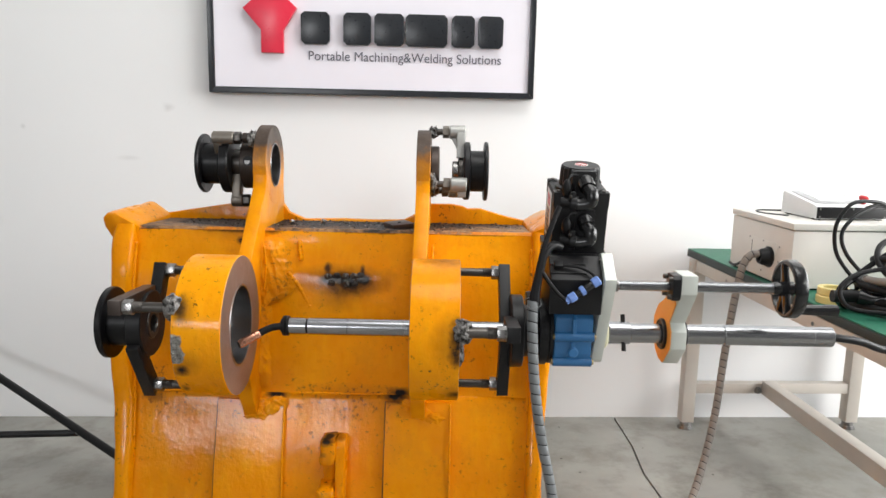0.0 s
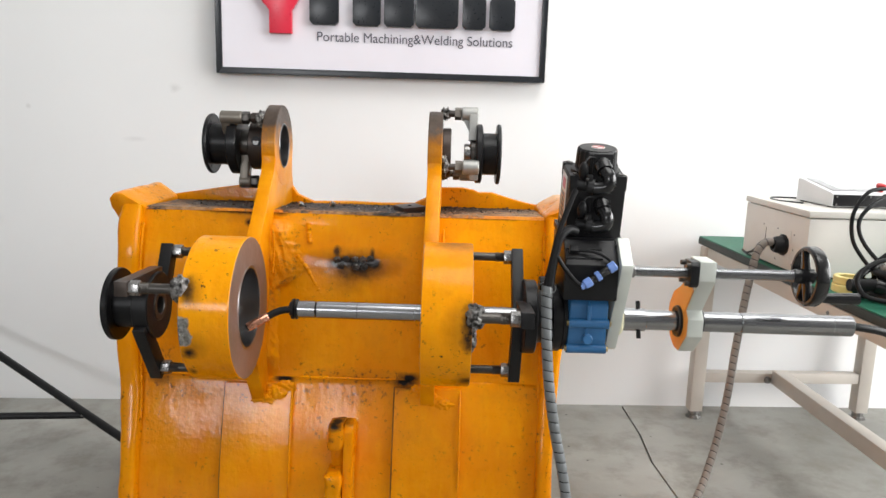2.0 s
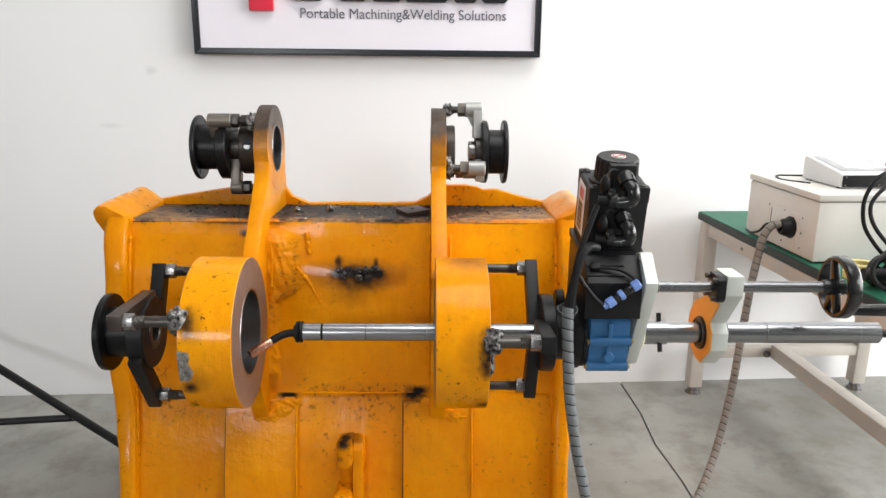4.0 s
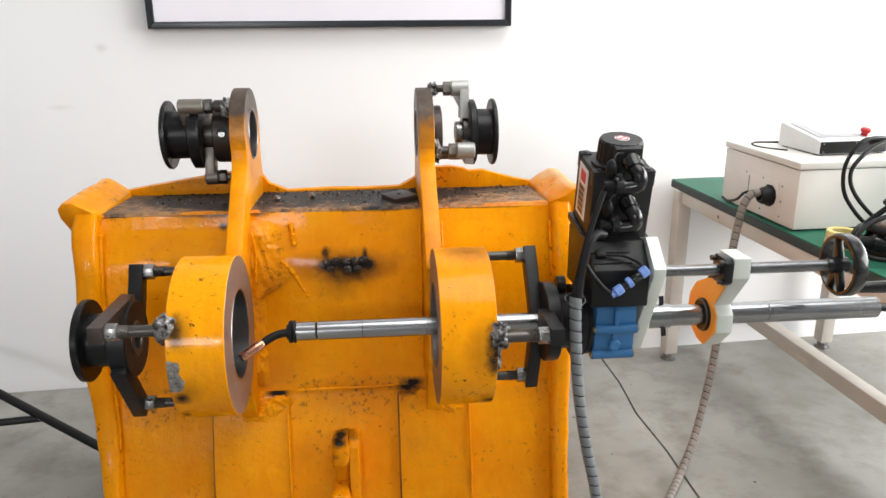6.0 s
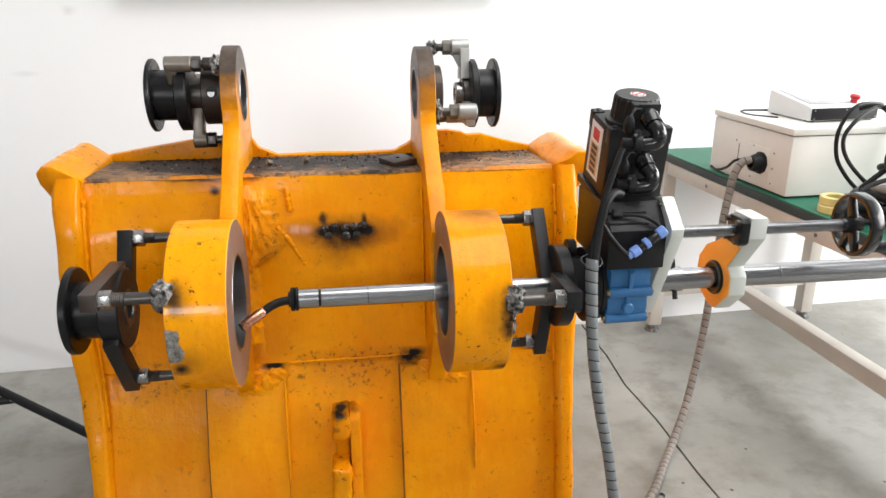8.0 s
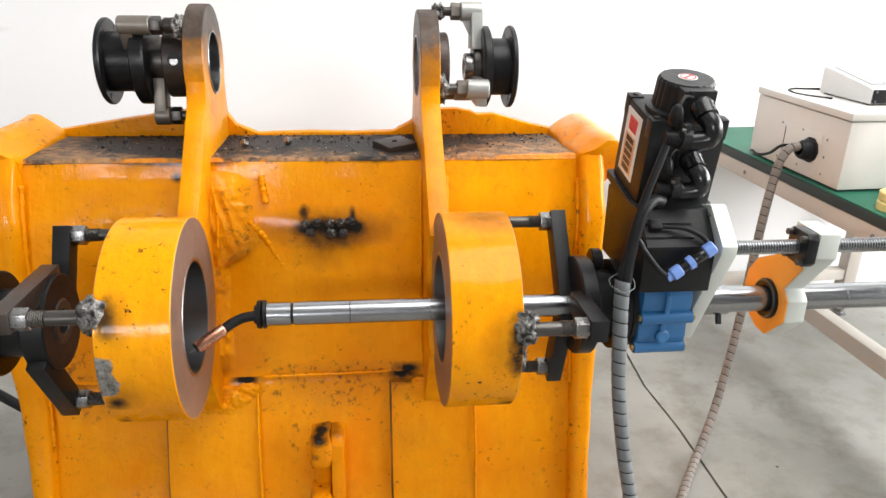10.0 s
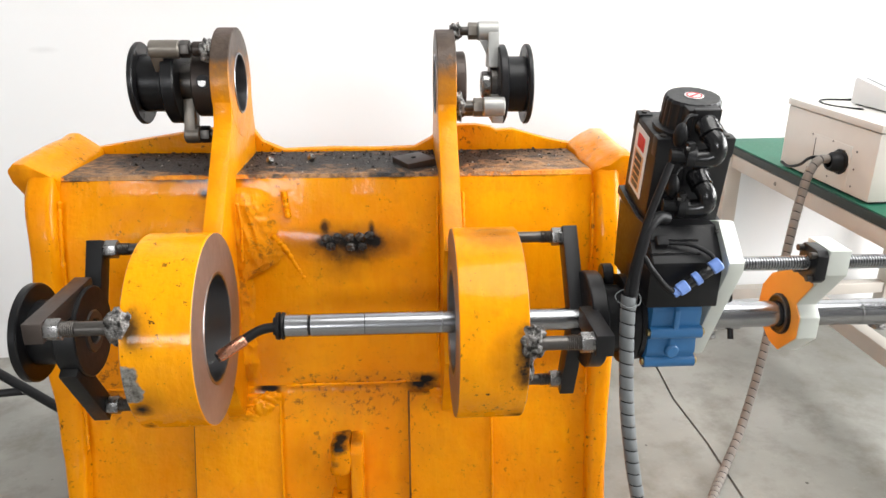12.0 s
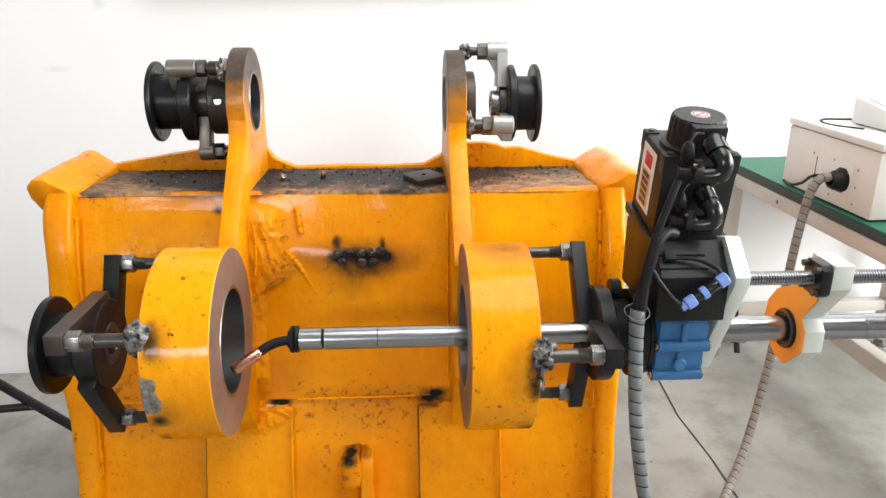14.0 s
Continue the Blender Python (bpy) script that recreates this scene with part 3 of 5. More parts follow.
part("back_lip", prism(lip, 0.448, 0.470, 1, 0.003), M["yellow"], bucket)
SIDE = fine_line([(0.46, 0.940), (0.235, 0.942), (0.212, 0.90), (0.192, 0.84), (0.176, 0.74), (0.160, 0.62), (0.148, 0.56), (0.124, 0.49), (0.100, 0.42), (0.078, 0.33), (0.062, 0.22), (0.065, 0.10), (0.088, 0.0)], 3) + [(0.62, 0.0), (0.80, 0.12), (0.86, 0.42), (0.62, 0.80)]
for x0, x1, s in ((-0.537, -0.500, 1), (0.405, 0.442, 7)):
    sp = prism(SIDE, x0, x1, 0)
    edges = [e for e in sp.edges if abs(e.verts[0].co.x - e.verts[1].co.x) < 1e-6]
    bmesh.ops.bevel(sp, geom=edges, offset=0.013, segments=4, affect="EDGES", profile=0.5, clamp_overlap=True)
    for v in sp.verts:
        v.co.x += (0.018 if s == 1 else -0.010) * max(0.0, min(1.0, (0.66 - v.co.z) / 0.25)) * (1 if v.co.y < 0.3 else 0)
        if v.co.x < -0.515 or v.co.x > 0.425:
            v.co.x += (-0.010 if s == 1 else 0.008) * max(0.0, min(1.0, (v.co.z - 0.45) / 0.2))
        v.co.x += 0.004 * noise.noise(v.co * 16 + Vector((0, s, 0))) + 0.0015 * noise.noise(v.co * 60)
    part("side_plate", wavy(sp, 0.004, 14, s), M["yellow"], bucket)
part("floor_plate", prism([(0.115, 0.0), (0.62, 0.0), (0.62, 0.025), (0.14, 0.025)], XL, XR, 0), M["yellow"], bucket)
# corner caps on the side plates
for side, x in ((-1, -0.536), (1, 0.443)):
    o = [(x + side * 0.020, 0.885), (x + side * 0.037, 0.930), (x + side * 0.036, 0.954), (x + side * 0.026, 0.966), (x + side * 0.008, 0.966), (x - side * 0.040, 0.936), (x - side * 0.036, 0.910), (x, 0.880)]
    c = prism(o, 0.230, 0.462, 1, 0.008)
    bmesh.ops.subdivide_edges(c, edges=[e for e in c.edges if e.calc_length() > 0.02], cuts=5, use_grid_fill=True)
    for v in c.verts:
        if v.co.y < 0.3:
            v.co.y += 0.03 * max(0.0, (0.95 - v.co.z)) / 0.08
        v.co += Vector((noise.noise(v.co * 30), noise.noise(v.co * 30 + Vector((9, 0, 0))), noise.noise(v.co * 30 + Vector((0, 9, 0))))) * 0.0035
    part("corner_cap", c, M["yellow"] if side < 0 else M["worncap"], bucket, "", 50)
# wear strips on the shell
for x0, x1 in ((-0.300, -0.150), (0.080, 0.226)):
    line = [(shell_y(z) - 0.011, z) for z in (0.553, 0.53, 0.50, 0.47, 0.44, 0.40, 0.35, 0.30, 0.24, 0.18, 0.10, 0.02)]
    # solid dark brown bead marks the groove along the strip's edge
    part("edge_groove_bead", tube([(x0 - 0.0015, y + 0.006, z) for y, z in line], 0.0018, 8, 0), M["gap"], bucket, "dark brown bead marking the groove beside the strip")
    part("wear_strip", wavy(sheet(line, x0, x1, 0.02, 24), 0.0015, 12, x0 * 30), M["shell"], bucket, "flat yellow wear strip", 60)


def arc(cy, cz, r, a0, a1, n):
    return [(cy + r * math.cos(radians(a0 + (a1 - a0) * k / n)), cz + r * math.sin(radians(a0 + (a1 - a0) * k / n))) for k in range(n + 1)]


web = [(0.268, 1.075), (0.270, 1.045), (0.262, 1.02), (0.241, 0.998), (0.135, 0.892), (0.10, 0.862)] + arc(0, AXIS, 0.118, 42, -62, 10) + [(0.085, 0.63), (0.112, 0.575), (0.150, 0.520), (0.20, 0.50), (0.30, 0.52), (0.40, 0.90), (0.480, 0.945), (0.462, 0.968), (0.452, 1.00), (0.452, 1.06)] + arc(EY, EZ, 0.072, -8, -172, 10)
LUGS = ((-0.2385, -0.208, -0.292, -0.1955, "ringL", 1.073), (0.137, 0.1685, 0.1412, 0.2395, "ringR", 1.0685))
for x0, x1, r0, r1, paint, ez in LUGS:
    part("lug_plate", prism(web, x0, x1, 0, 0.002), M["lug"], bucket, "yellow lug plate, bare and blued at the top")
    part("upper_boss", ring(x0 - 0.0004, x1 + 0.0004, 0.052, 0.0945, EY, ez, 0.0012), M["lug"], bucket, "bare steel upper boss with heat stains")
    part("upper_bore_liner", ring(x0 - 0.002, x1 + 0.002, 0.049, 0.0525, EY, ez, 0.001), M["bore"], bucket, "bright bored liner")
    part("pin_boss", ring(r0 + 0.003, r1 - 0.003, 0.082, 0.1395, 0, AXIS, 0.0010, 96), M[paint], bucket, "thick yellow pin boss")
    part("bore", ring(r0 + 0.0018, r1 - 0.0018, 0.0772, 0.0828, 0, AXIS, 0.0012, 96), M["bore"], bucket, "bright freshly bored steel")
    part("boss_face", lathe([(r0 + 0.0026, 0.0825), (r0 + 0.0026, 0.1382), (r0 + 0.0042, 0.1388), (r0 + 0.004, 0.0825)], 0, AXIS, 96, True), M["face"], bucket, "bare machined end face")
    part("boss_face", lathe([(r1 - 0.0026, 0.0825), (r1 - 0.0026, 0.1382), (r1 - 0.0042, 0.1388), (r1 - 0.004, 0.0825)], 0, AXIS, 96, True), M["face"], bucket, "bare machined end face")
# lifting eye in the middle of the shell
part("lifting_eye", prism([(0.160, 0.484), (0.112, 0.485), (0.098, 0.472), (0.090, 0.424), (0.076, 0.364), (0.068, 0.314), (0.10, 0.294), (0.125, 0.354)], -0.026, -0.004, 0, 0.005), M["hook"], bucket, "worn yellow lifting eye with a burnt tip")
for k, (x0, x1, y0, y1, z0, z1) in enumerate(((-0.060, -0.026, 0.092, 0.155, 0.430, 0.486), (-0.056, -0.0265, 0.108, 0.140, 0.384, 0.434), (-0.063, -0.026, 0.058, 0.125, 0.309, 0.388))):
    pad = box(x0, x1, y0, y1, z0, z1, 0.008)
    bmesh.ops.subdivide_edges(pad, edges=[e for e in pad.edges if e.calc_length() > 0.012], cuts=4, use_grid_fill=True)
    for v in pad.verts:
        v.co += Vector((noise.noise(v.co * 45), noise.noise(v.co * 45 + Vector((7, 0, 0))), noise.noise(v.co * 45 + Vector((0, 7, k))))) * (0.0045 if k != 1 else 0.001)
    part("eye_pad", pad, M["hook"], bucket, "", 60)
# weld seams under paint
seams = [
    [(-0.498, 0.232, 0.90), (-0.498, 0.208, 0.82), (-0.498, 0.192, 0.70), (-0.495, 0.178, 0.60), (-0.49, 0.160, 0.54), (-0.485, 0.135, 0.47)],
    [(0.404, 0.232, 0.90), (0.404, 0.208, 0.82), (0.403, 0.192, 0.70), (0.402, 0.178, 0.60), (0.40, 0.158, 0.54)],
    [(-0.150, 0.166, 0.553), (-0.149, 0.14, 0.50), (-0.148, 0.115, 0.43), (-0.147, 0.095, 0.34)],
    [(0.226, 0.166, 0.553), (0.226, 0.14, 0.50), (0.226, 0.115, 0.43), (0.226, 0.095, 0.34)],
    [(-0.201, 0.205, 0.90), (-0.196, 0.200, 0.86), (-0.198, 0.19, 0.80)],
    [(0.178, 0.235, 0.905), (0.178, 0.21, 0.85), (0.178, 0.195, 0.78)],
    [(0.134, 0.235, 0.905), (0.133, 0.21, 0.85), (0.133, 0.195, 0.70), (0.133, 0.18, 0.60)],
    [(-0.128, 0.242, 0.908), (-0.125, 0.2350, 0.888), (-0.121, 0.2268, 0.864)],
    [(-0.47, 0.177, 0.568), (-0.40, 0.176, 0.567), (-0.32, 0.177, 0.568)],
    [(-0.14, 0.175, 0.567), (-0.06, 0.174, 0.568), (0.0, 0.175, 0.567), (0.075, 0.176, 0.568)],
    [(-0.245, 0.20, 0.90), (-0.247, 0.195, 0.80)],
    [(-0.150, 0.2175, 0.838), (-0.128, 0.2155, 0.812), (-0.108, 0.2110, 0.778), (-0.085, 0.206, 0.740)],
]
for i, s in enumerate(seams):
    part("weld_seam", bead(s, 0.0066 if i == 7 else 0.0052 if i > 10 else (0.0030 if i > 1 else 0.0045), i * 3.3, 30), M["yellow"], bucket, "painted weld seam", 80)
for k, (x, z, rx, rz) in enumerate(((-0.165, 0.548, 0.022, 0.016), (-0.185, 0.532, 0.024, 0.020), (-0.212, 0.520, 0.026, 0.018), (0.140, 0.545, 0.024, 0.018), (0.165, 0.528, 0.028, 0.018), (0.192, 0.520, 0.022, 0.014))):
    part("weld_toe", lump((x, shell_y(z) - 0.0105, z), (rx * 0.9, 0.0050, rz * 0.9), k * 4.1 + 2, 0.55, 4), M["bark"], bucket, "rough painted weld toe", 80)
# gusset flow of weld beside the left lug
gus = bmesh.new()
grid = []
for i in range(61):
    row = []
    for k in range(201):
        u, w = i / 60, k / 200
        z = 0.915 - 0.335 * w
        low = max(0.0, min(1.0, (w - 0.33) / 0.12))
        reach = (1 - low) * (0.046 + 0.085 * w) + low * 0.022 + (0.014 - 0.009 * low) * noise.noise(Vector((w * 12, 3, 0))) + (0.006 - 0.004 * low) * noise.noise(Vector((w * 40, 7, 0)))
        x = -0.2095 + (reach + 0.0045) * u
        base = 0.217 + (z - 0.834) * 0.38 if z > 0.834 else 0.217 - (0.834 - z) * 0.146
        fat = 0.011 * (1 - u) ** 0.7 + 0.005 * noise.noise(Vector((x * 34, z * 18, 0))) - 0.0050 * abs(noise.noise(Vector((x * 60 + z * 22, z * 26, 4)))) - 0.0016 * abs(noise.noise(Vector((x * 150 - z * 40, z * 80, 9)))) + 0.004
        edge = min(1.0, (1 - u) * 2.6)
        row.append(gus.verts.new((x, base - 0.001 - max(-0.001, fat * edge * min(1.0, (1 - w) * 9 + 0.05) * min(1.0, w * 12 + 0.1)), z)))
    grid.append(row)
for i in range(60):
    for k in range(200):
        gus.faces.new((grid[i][k], grid[i + 1][k], grid[i + 1][k + 1], grid[i][k + 1]))
bmesh.ops.recalc_face_normals(gus, faces=gus.faces)
bmesh.ops.solidify(gus, geom=gus.faces[:], thickness=0.004)
part("weld_gusset", gus, M["bark"], bucket, "wide rough weld build-up under yellow paint", 80)
# spatter of the burnt patch
for k, (x, z) in enumerate(((-0.058, 0.832), (-0.038, 0.834), (-0.018, 0.833), (0.0, 0.834), (0.016, 0.836), (-0.05, 0.818), (-0.016, 0.817), (0.004, 0.817))):
    part("weld_spatter", lump((x, 0.211 + (z - 0.83) * 0.2, z), (0.0078, 0.006, 0.0066), k * 2.0, 0.45, 3), M["darksteel"] if k % 3 != 1 else M["cinder"], bucket, "blob of burnt weld spatter")

# ---- boring bar and torch ----
bar = thing("boring_bar", "bright ground steel boring bar through the bosses", "boring bar", RIG)
part("bar_nose", disc(-0.1015, -0.067, 0.0168, 0, AXIS, 0.001), M["steel"], bar)
part("nose_groove", disc(-0.067, -0.064, 0.0150, 0, AXIS, 0.0004), M["black"], bar)
part("bar_section", disc(-0.064, 0.0150, 0.0168, 0, AXIS, 0.0006), M["steel"], bar)
part("bar_shaft", disc(0.0152, 0.400, 0.0168, 0, AXIS, 0.0006), M["steel"], bar)
part("feed_sleeve", disc(0.526, 0.7635, 0.0195, 0, AXIS, 0.0006), M["steel"], bar)
part("feed_tube", disc(0.764, 0.982, 0.0200, 0, AXIS, 0.0015), M["steel"], bar)
part("clamp_collar", ring(0.534, 0.578, 0.0196, 0.0222, 0, AXIS, 0.001), M["steel"], bar, "bright clamp collar with set screws")
for z0, z1 in ((0.016, 0.034), (-0.034, -0.016)):
    part("set_screw", tube([(0.566, 0.0 + 0.4 * z0, AXIS + z0), (0.566, 0.4 * z1, AXIS + z1)], 0.0045, 10, 0), M["black"], bar, "black set screw")
torch = thing("welding_torch", "bent black torch neck with a copper nozzle on the bar end", "welding torch", RIG)
part("grommet", lathe([(-0.118, 0.008), (-0.118, 0.013), (-0.115, 0.013), (-0.114, 0.0195), (-0.109, 0.0205), (-0.107, 0.0175), (-0.105, 0.0205), (-0.1018, 0.0195), (-0.1018, 0.008)], 0, AXIS), M["rubber"], torch, "black rubber grommet")
part("neck", tube([(-0.110, 0, AXIS - 0.001), (-0.132, -0.002, AXIS - 0.003), (-0.148, -0.008, AXIS - 0.008), (-0.163, -0.016, AXIS - 0.016)], 0.0072, 14, 6), M["rubber"], torch)
part("nozzle", tube([(-0.158, -0.0135, AXIS - 0.0135), (-0.160, -0.0145, AXIS - 0.0145), (-0.190, -0.029, AXIS - 0.0295), (-0.194, -0.031, AXIS - 0.0315)], 0.0085, 18, 0, lambda i, n: (0.0078, 0.0088, 0.0088, 0.0076)[i]), M["copper"], torch, "copper nozzle")
part("nozzle_tip", tube([(-0.193, -0.0305, AXIS - 0.031), (-0.1965, -0.0322, AXIS - 0.0328)], 0.0072, 16, 0), M["black"], torch, "black nozzle tip")
part("filler_wire", tube([(-0.196, -0.032, AXIS - 0.0325), (-0.206, -0.037, AXIS - 0.038)], 0.0007, 6, 0), M["nut"], torch, "thin bright filler wire")


# ---- bearing supports ----
def bolt(parent, x_end, x_weld, x_nut0, x_nut1, y, z, r, across, nutmat, rodmat, weld, seed):
    part("threaded_stud", tube([(x_end, y, z), (x_weld, y, z)], r, 16, 0), rodmat, parent, "dark threaded stud")
    n = 7
    lo, hi = (x_nut1, x_nut1 + 0.018) if x_weld > x_end else (x_nut1 - 0.018, x_nut1)
    th = lathe([(lo + (hi - lo) * k / (2 * n), r + (0.0002 if k % 2 else 0.0012)) for k in range(2 * n + 1)], y, z, 16)
    part("thread", th, rodmat, parent)
    part("hex_nut", nut(min(x_nut0, x_nut1), max(x_nut0, x_nut1), y, z, across, 0.3), nutmat, parent, "bright hexagon nut")
    if weld:
        part("tack_weld", lump((x_weld, y + 0.004, z), (weld * 0.9, weld * 0.85, weld * 1.2), seed, 0.26, 4), M["weld"], parent, "silvery tack weld")


def spider_lower(label, s, xd, angles, armx, ring_face, nuts):
    """Black three-armed bearing support on the lower bore; s: +1 where its flange points to -x."""
    t = thing("bearing_support", label, "bearing support", RIG, "bearing supports on the bores")
    if s > 0:
        part("flange_disc", lathe([(xd - 0.006, 0.0), (xd - 0.006, 0.064), (xd - 0.003, 0.0712), (xd + 0.006, 0.0712), (xd + 0.008, 0.069), (xd + 0.008, 0.047)], 0, AXIS, 64), M["black"], t)
        part("neck", lathe([(xd + 0.007, 0.047), (xd + 0.050, 0.046), (xd + 0.055, 0.052)], 0, AXIS, 48), M["black"], t)
        part("bearing_housing", ring(xd + 0.052, xd + 0.083, 0.030, 0.066, 0, AXIS), M["satin"], t)
        part("bearing", ring(xd + 0.06, xd + 0.085, 0.0175, 0.031, 0, AXIS), M["darksteel"], t, "dark bearing insert")
    for i, a in enumerate(angles):
        ca, sa = math.cos(radians(a)), math.sin(radians(a))
        w = (0.0138 if s > 0 else 0.0150) if i == 0 else 0.0160
        y, z = ca * 0.132, AXIS + sa * 0.132
        lean = (-2, -118, 122)[i] if s > 0 else (-2, -130, 108)[i]
        ta, tb = math.cos(radians(lean)), math.sin(radians(lean))
        e0, e1 = (-0.0145, -0.0125, -0.019)[i], (0.150 if s > 0 else 0.085) if i == 0 else 0.125
        o = [(y + ta * e0 - tb * w, z + tb * e0 + ta * w), (y + ta * e1 - tb * w, z + tb * e1 + ta * w), (y + ta * e1 + tb * w, z + tb * e1 - ta * w), (y + ta * e0 + tb * w, z + tb * e0 - ta * w)]
        part("arm", prism(o, armx[0] - (0.0035 * (s < 0) - 0.0006 * i) * (i > 0), armx[1] - (0.0045 * (s < 0) - 0.0006 * i) * (i > 0), 0, 0.0015), M["brownblack"] if i == 0 and s > 0 else M["satin"], t, "black steel arm")
        bolt(t, armx[0] + 0.002, ring_face, nuts[0], nuts[1], y, z, 0.0085 if i else 0.0095, 0.025, M["nut"], M["darksteel"], 0.021 if i == 0 else 0.0, i + xd * 10)
    return t


spider_lower("black three-armed bearing support bolted to the thick pin boss", 1, -0.4575, (152, 42, -86), (-0.404, -0.380), -0.291, (-0.380, -0.361))
right_low = spider_lower("black three-armed bearing support carrying the drive", -1, 0.36, (167, 49, -73), (0.322, 0.346), 0.240, (0.322, 0.304))
part("flange_disc", ring(0.338, 0.362, 0.0175, 0.072, 0, AXIS), M["black"], right_low)
part("bearing_housing", lathe([(0.360, 0.052), (0.392, 0.050), (0.392, 0.066), (0.408, 0.066), (0.408, 0.03)], 0, AXIS, 48), M["black"], right_low)
part("weld_build_up", lump((0.236, -0.120, 0.760), (0.010, 0.012, 0.020), 3.0, 0.35, 4), M["weld"], right_low, "ragged silvery weld build-up")
part("housing_knob", disc(0.372, 0.388, 0.018, 0.035, AXIS + 0.055), M["black"], right_low)


def spider_upper(label, s, x0, ez, angles, reach, house, flange, barrel, armmat):
    """Bearing support on an upper bore; s: the way it points along x from the lug face x0."""
    t = thing("bearing_support", label, "bearing support", RIG, "bearing supports on the bores")

    def X(d):
        return x0 + s * d

    def two(d0, d1):
        return min(X(d0), X(d1)), max(X(d0), X(d1))

    h0, h1 = house
    f0, f1 = flange
    part("centring_cup", ring(*two(0.0, 0.042 if s < 0 else 0.020), 0.040, 0.058, EY, ez), M["brownblack"], t, "heat-browned centring ring")
    part("hub", ring(*two(h0 - 0.012 if s > 0 else 0.038, h1 + 0.001), 0.018, 0.034, EY, ez), M["darksteel"], t, "steel hub")
    part("bearing_housing", lathe([(X(h0), 0.030), (X(h0 + 0.001), 0.067), (X(h0 + 0.004), 0.0695), (X(h1 - 0.003), 0.0695), (X(h1), 0.064), (X(h1), 0.03)], EY, ez, 56), M["black"], t)
    if s > 0:
        part("hub_stub", ring(*two(0.051, h0), 0.012, 0.0235, EY, ez), M["nut"], t, "bright hub stub")
    part("neck", lathe([(X(h1 - 0.002), 0.049), (X(f0 + 0.002), 0.049)], EY, ez, 48), M["black"], t)
    part("flange_disc", lathe([(X(f0), 0.045), (X(f0), 0.0685), (X(f0 + 0.002), 0.0705), (X(f1 - 0.002), 0.0705), (X(f1), 0.0685), (X(f1), 0.0)], EY, ez, 64), M["black"], t)
    fm = X((f0 + f1) / 2)
    for a in (60, 115, 240, 295):
        part("flange_slot", turn_box(pose(fm, EY + 0.060 * math.cos(radians(a)), ez + 0.060 * math.sin(radians(a)), a - 90, 0, 0), f1 - f0 + 0.0008, 0.0035, 0.009), M["rubber"], t, "small slot in the flange")
    for i, (a, rr) in enumerate(zip(angles, reach)):
        ca, sa = math.cos(radians(a)), math.sin(radians(a))
        y, z = EY + rr * ca, ez + rr * sa
        b0, b1 = barrel
        if i == 1:
            b0, b1 = (0.040, 0.067) if s < 0 else (b0 + 0.004, b1 + 0.003)
        lo, hi = two(b0, b1)
        k = 0.0152 if s < 0 else 0.0165
        part("arm_barrel", tube([(lo, y, z), (lo + 0.002, y, z), (hi - 0.002, y, z), (hi, y, z)], k, 24, 0, lambda q, n: k * (0.86 if q in (0, n - 1) else 1.0)), armmat, t, "grey steel arm end")
        w = 0.0135 if s < 0 else 0.0165
        o = [(EY + ca * (0.03 if s < 0 else 0.022) - sa * w * 1.5, ez + sa * 0.03 + ca * w * 1.5), (y - sa * w, z + ca * w), (y + sa * w, z - ca * w), (EY + ca * 0.03 + sa * w * 1.5, ez + sa * 0.03 - ca * w * 1.5)]
        if s > 0 and i == 1:
            o = [(y + 0.002, z + 0.015), (y + 0.08, z + 0.0165), (y + 0.08, z - 0.030), (y + 0.002, z - 0.030)]
        part("arm", prism(o, *two(b1 - 0.021, b1 - 0.001), 0, 0.003), armmat, t, "grey steel arm")
        if s > 0 and i == 0:
            web_o = [(X(b0 + 0.004), z - 0.014), (X(b1 - 0.020), z - 0.014), (X(b1 - 0.020), z - 0.042)]
            part("arm_web", prism(web_o, y - 0.008, y + 0.008, 1, 0.0015), armmat, t)
            for q in (-0.005, 0.004):
                part("arm_rib", box(X(b1 - 0.012) + q - 0.0012, X(b1 - 0.012) + q + 0.0012, y - w - 0.0016, y - w + 0.004, z - 0.036, z - 0.004, 0.0005), armmat, t)
        part("threaded_stud", tube([(X(-0.002), y, z), (X(b0 + 0.004), y, z)], 0.0078, 14, 0), M["darksteel"], t, "dark threaded stud")
        part("hex_nut", nut(*two(b0 - 0.0165, b0 - 0.0005), y, z, 0.026, 0.4 + i), M["darksteel"] if s < 0 else M["castdark"], t, "hexagon nut")
        part("tack_weld", lump((X(0.004), y, z), (0.011, 0.014, 0.024) if s > 0 and i == 1 else (0.011, 0.013, 0.015), a * 0.1, 0.45), M["weld"], t, "silvery tack weld")
        if s < 0 and i == 0:
            part("tack_weld", lump((X(0.008), y - 0.010, z - 0.002), (0.012, 0.012, 0.019), 4.4, 0.3, 4), M["weld"], t, "silvery tack weld")
            part("stud_sleeve", disc(*two(0.006, 0.033), 0.0125, y, z, 0.002, 24), M["brownblack"], t, "heat-browned stud sleeve")
    return t


ul = spider_upper("black flanged bearing support with brown arms on the upper bore", -1, -0.2385, 1.0735, (128, 251, 11), (0.080, 0.090, 0.092), (0.066, 0.091), (0.134, 0.143), (0.053, 0.103), M["castdark"])
# dark disc on the ring stands for the shade inside the threaded hole
part("hole_shade_disc", tube([(-0.259, EY - 0.050, 1.083), (-0.259, EY - 0.0585, 1.0845)], 0.0112, 20, 0), M["rubber"], ul, "dark disc drawn for the shaded hole in the ring")
part("set_screw", tube([(-0.2605, EY - 0.050, 1.0805), (-0.2605, EY - 0.0590, 1.0825)], 0.0068, 16, 0), M["nut"], ul, "bright set screw")
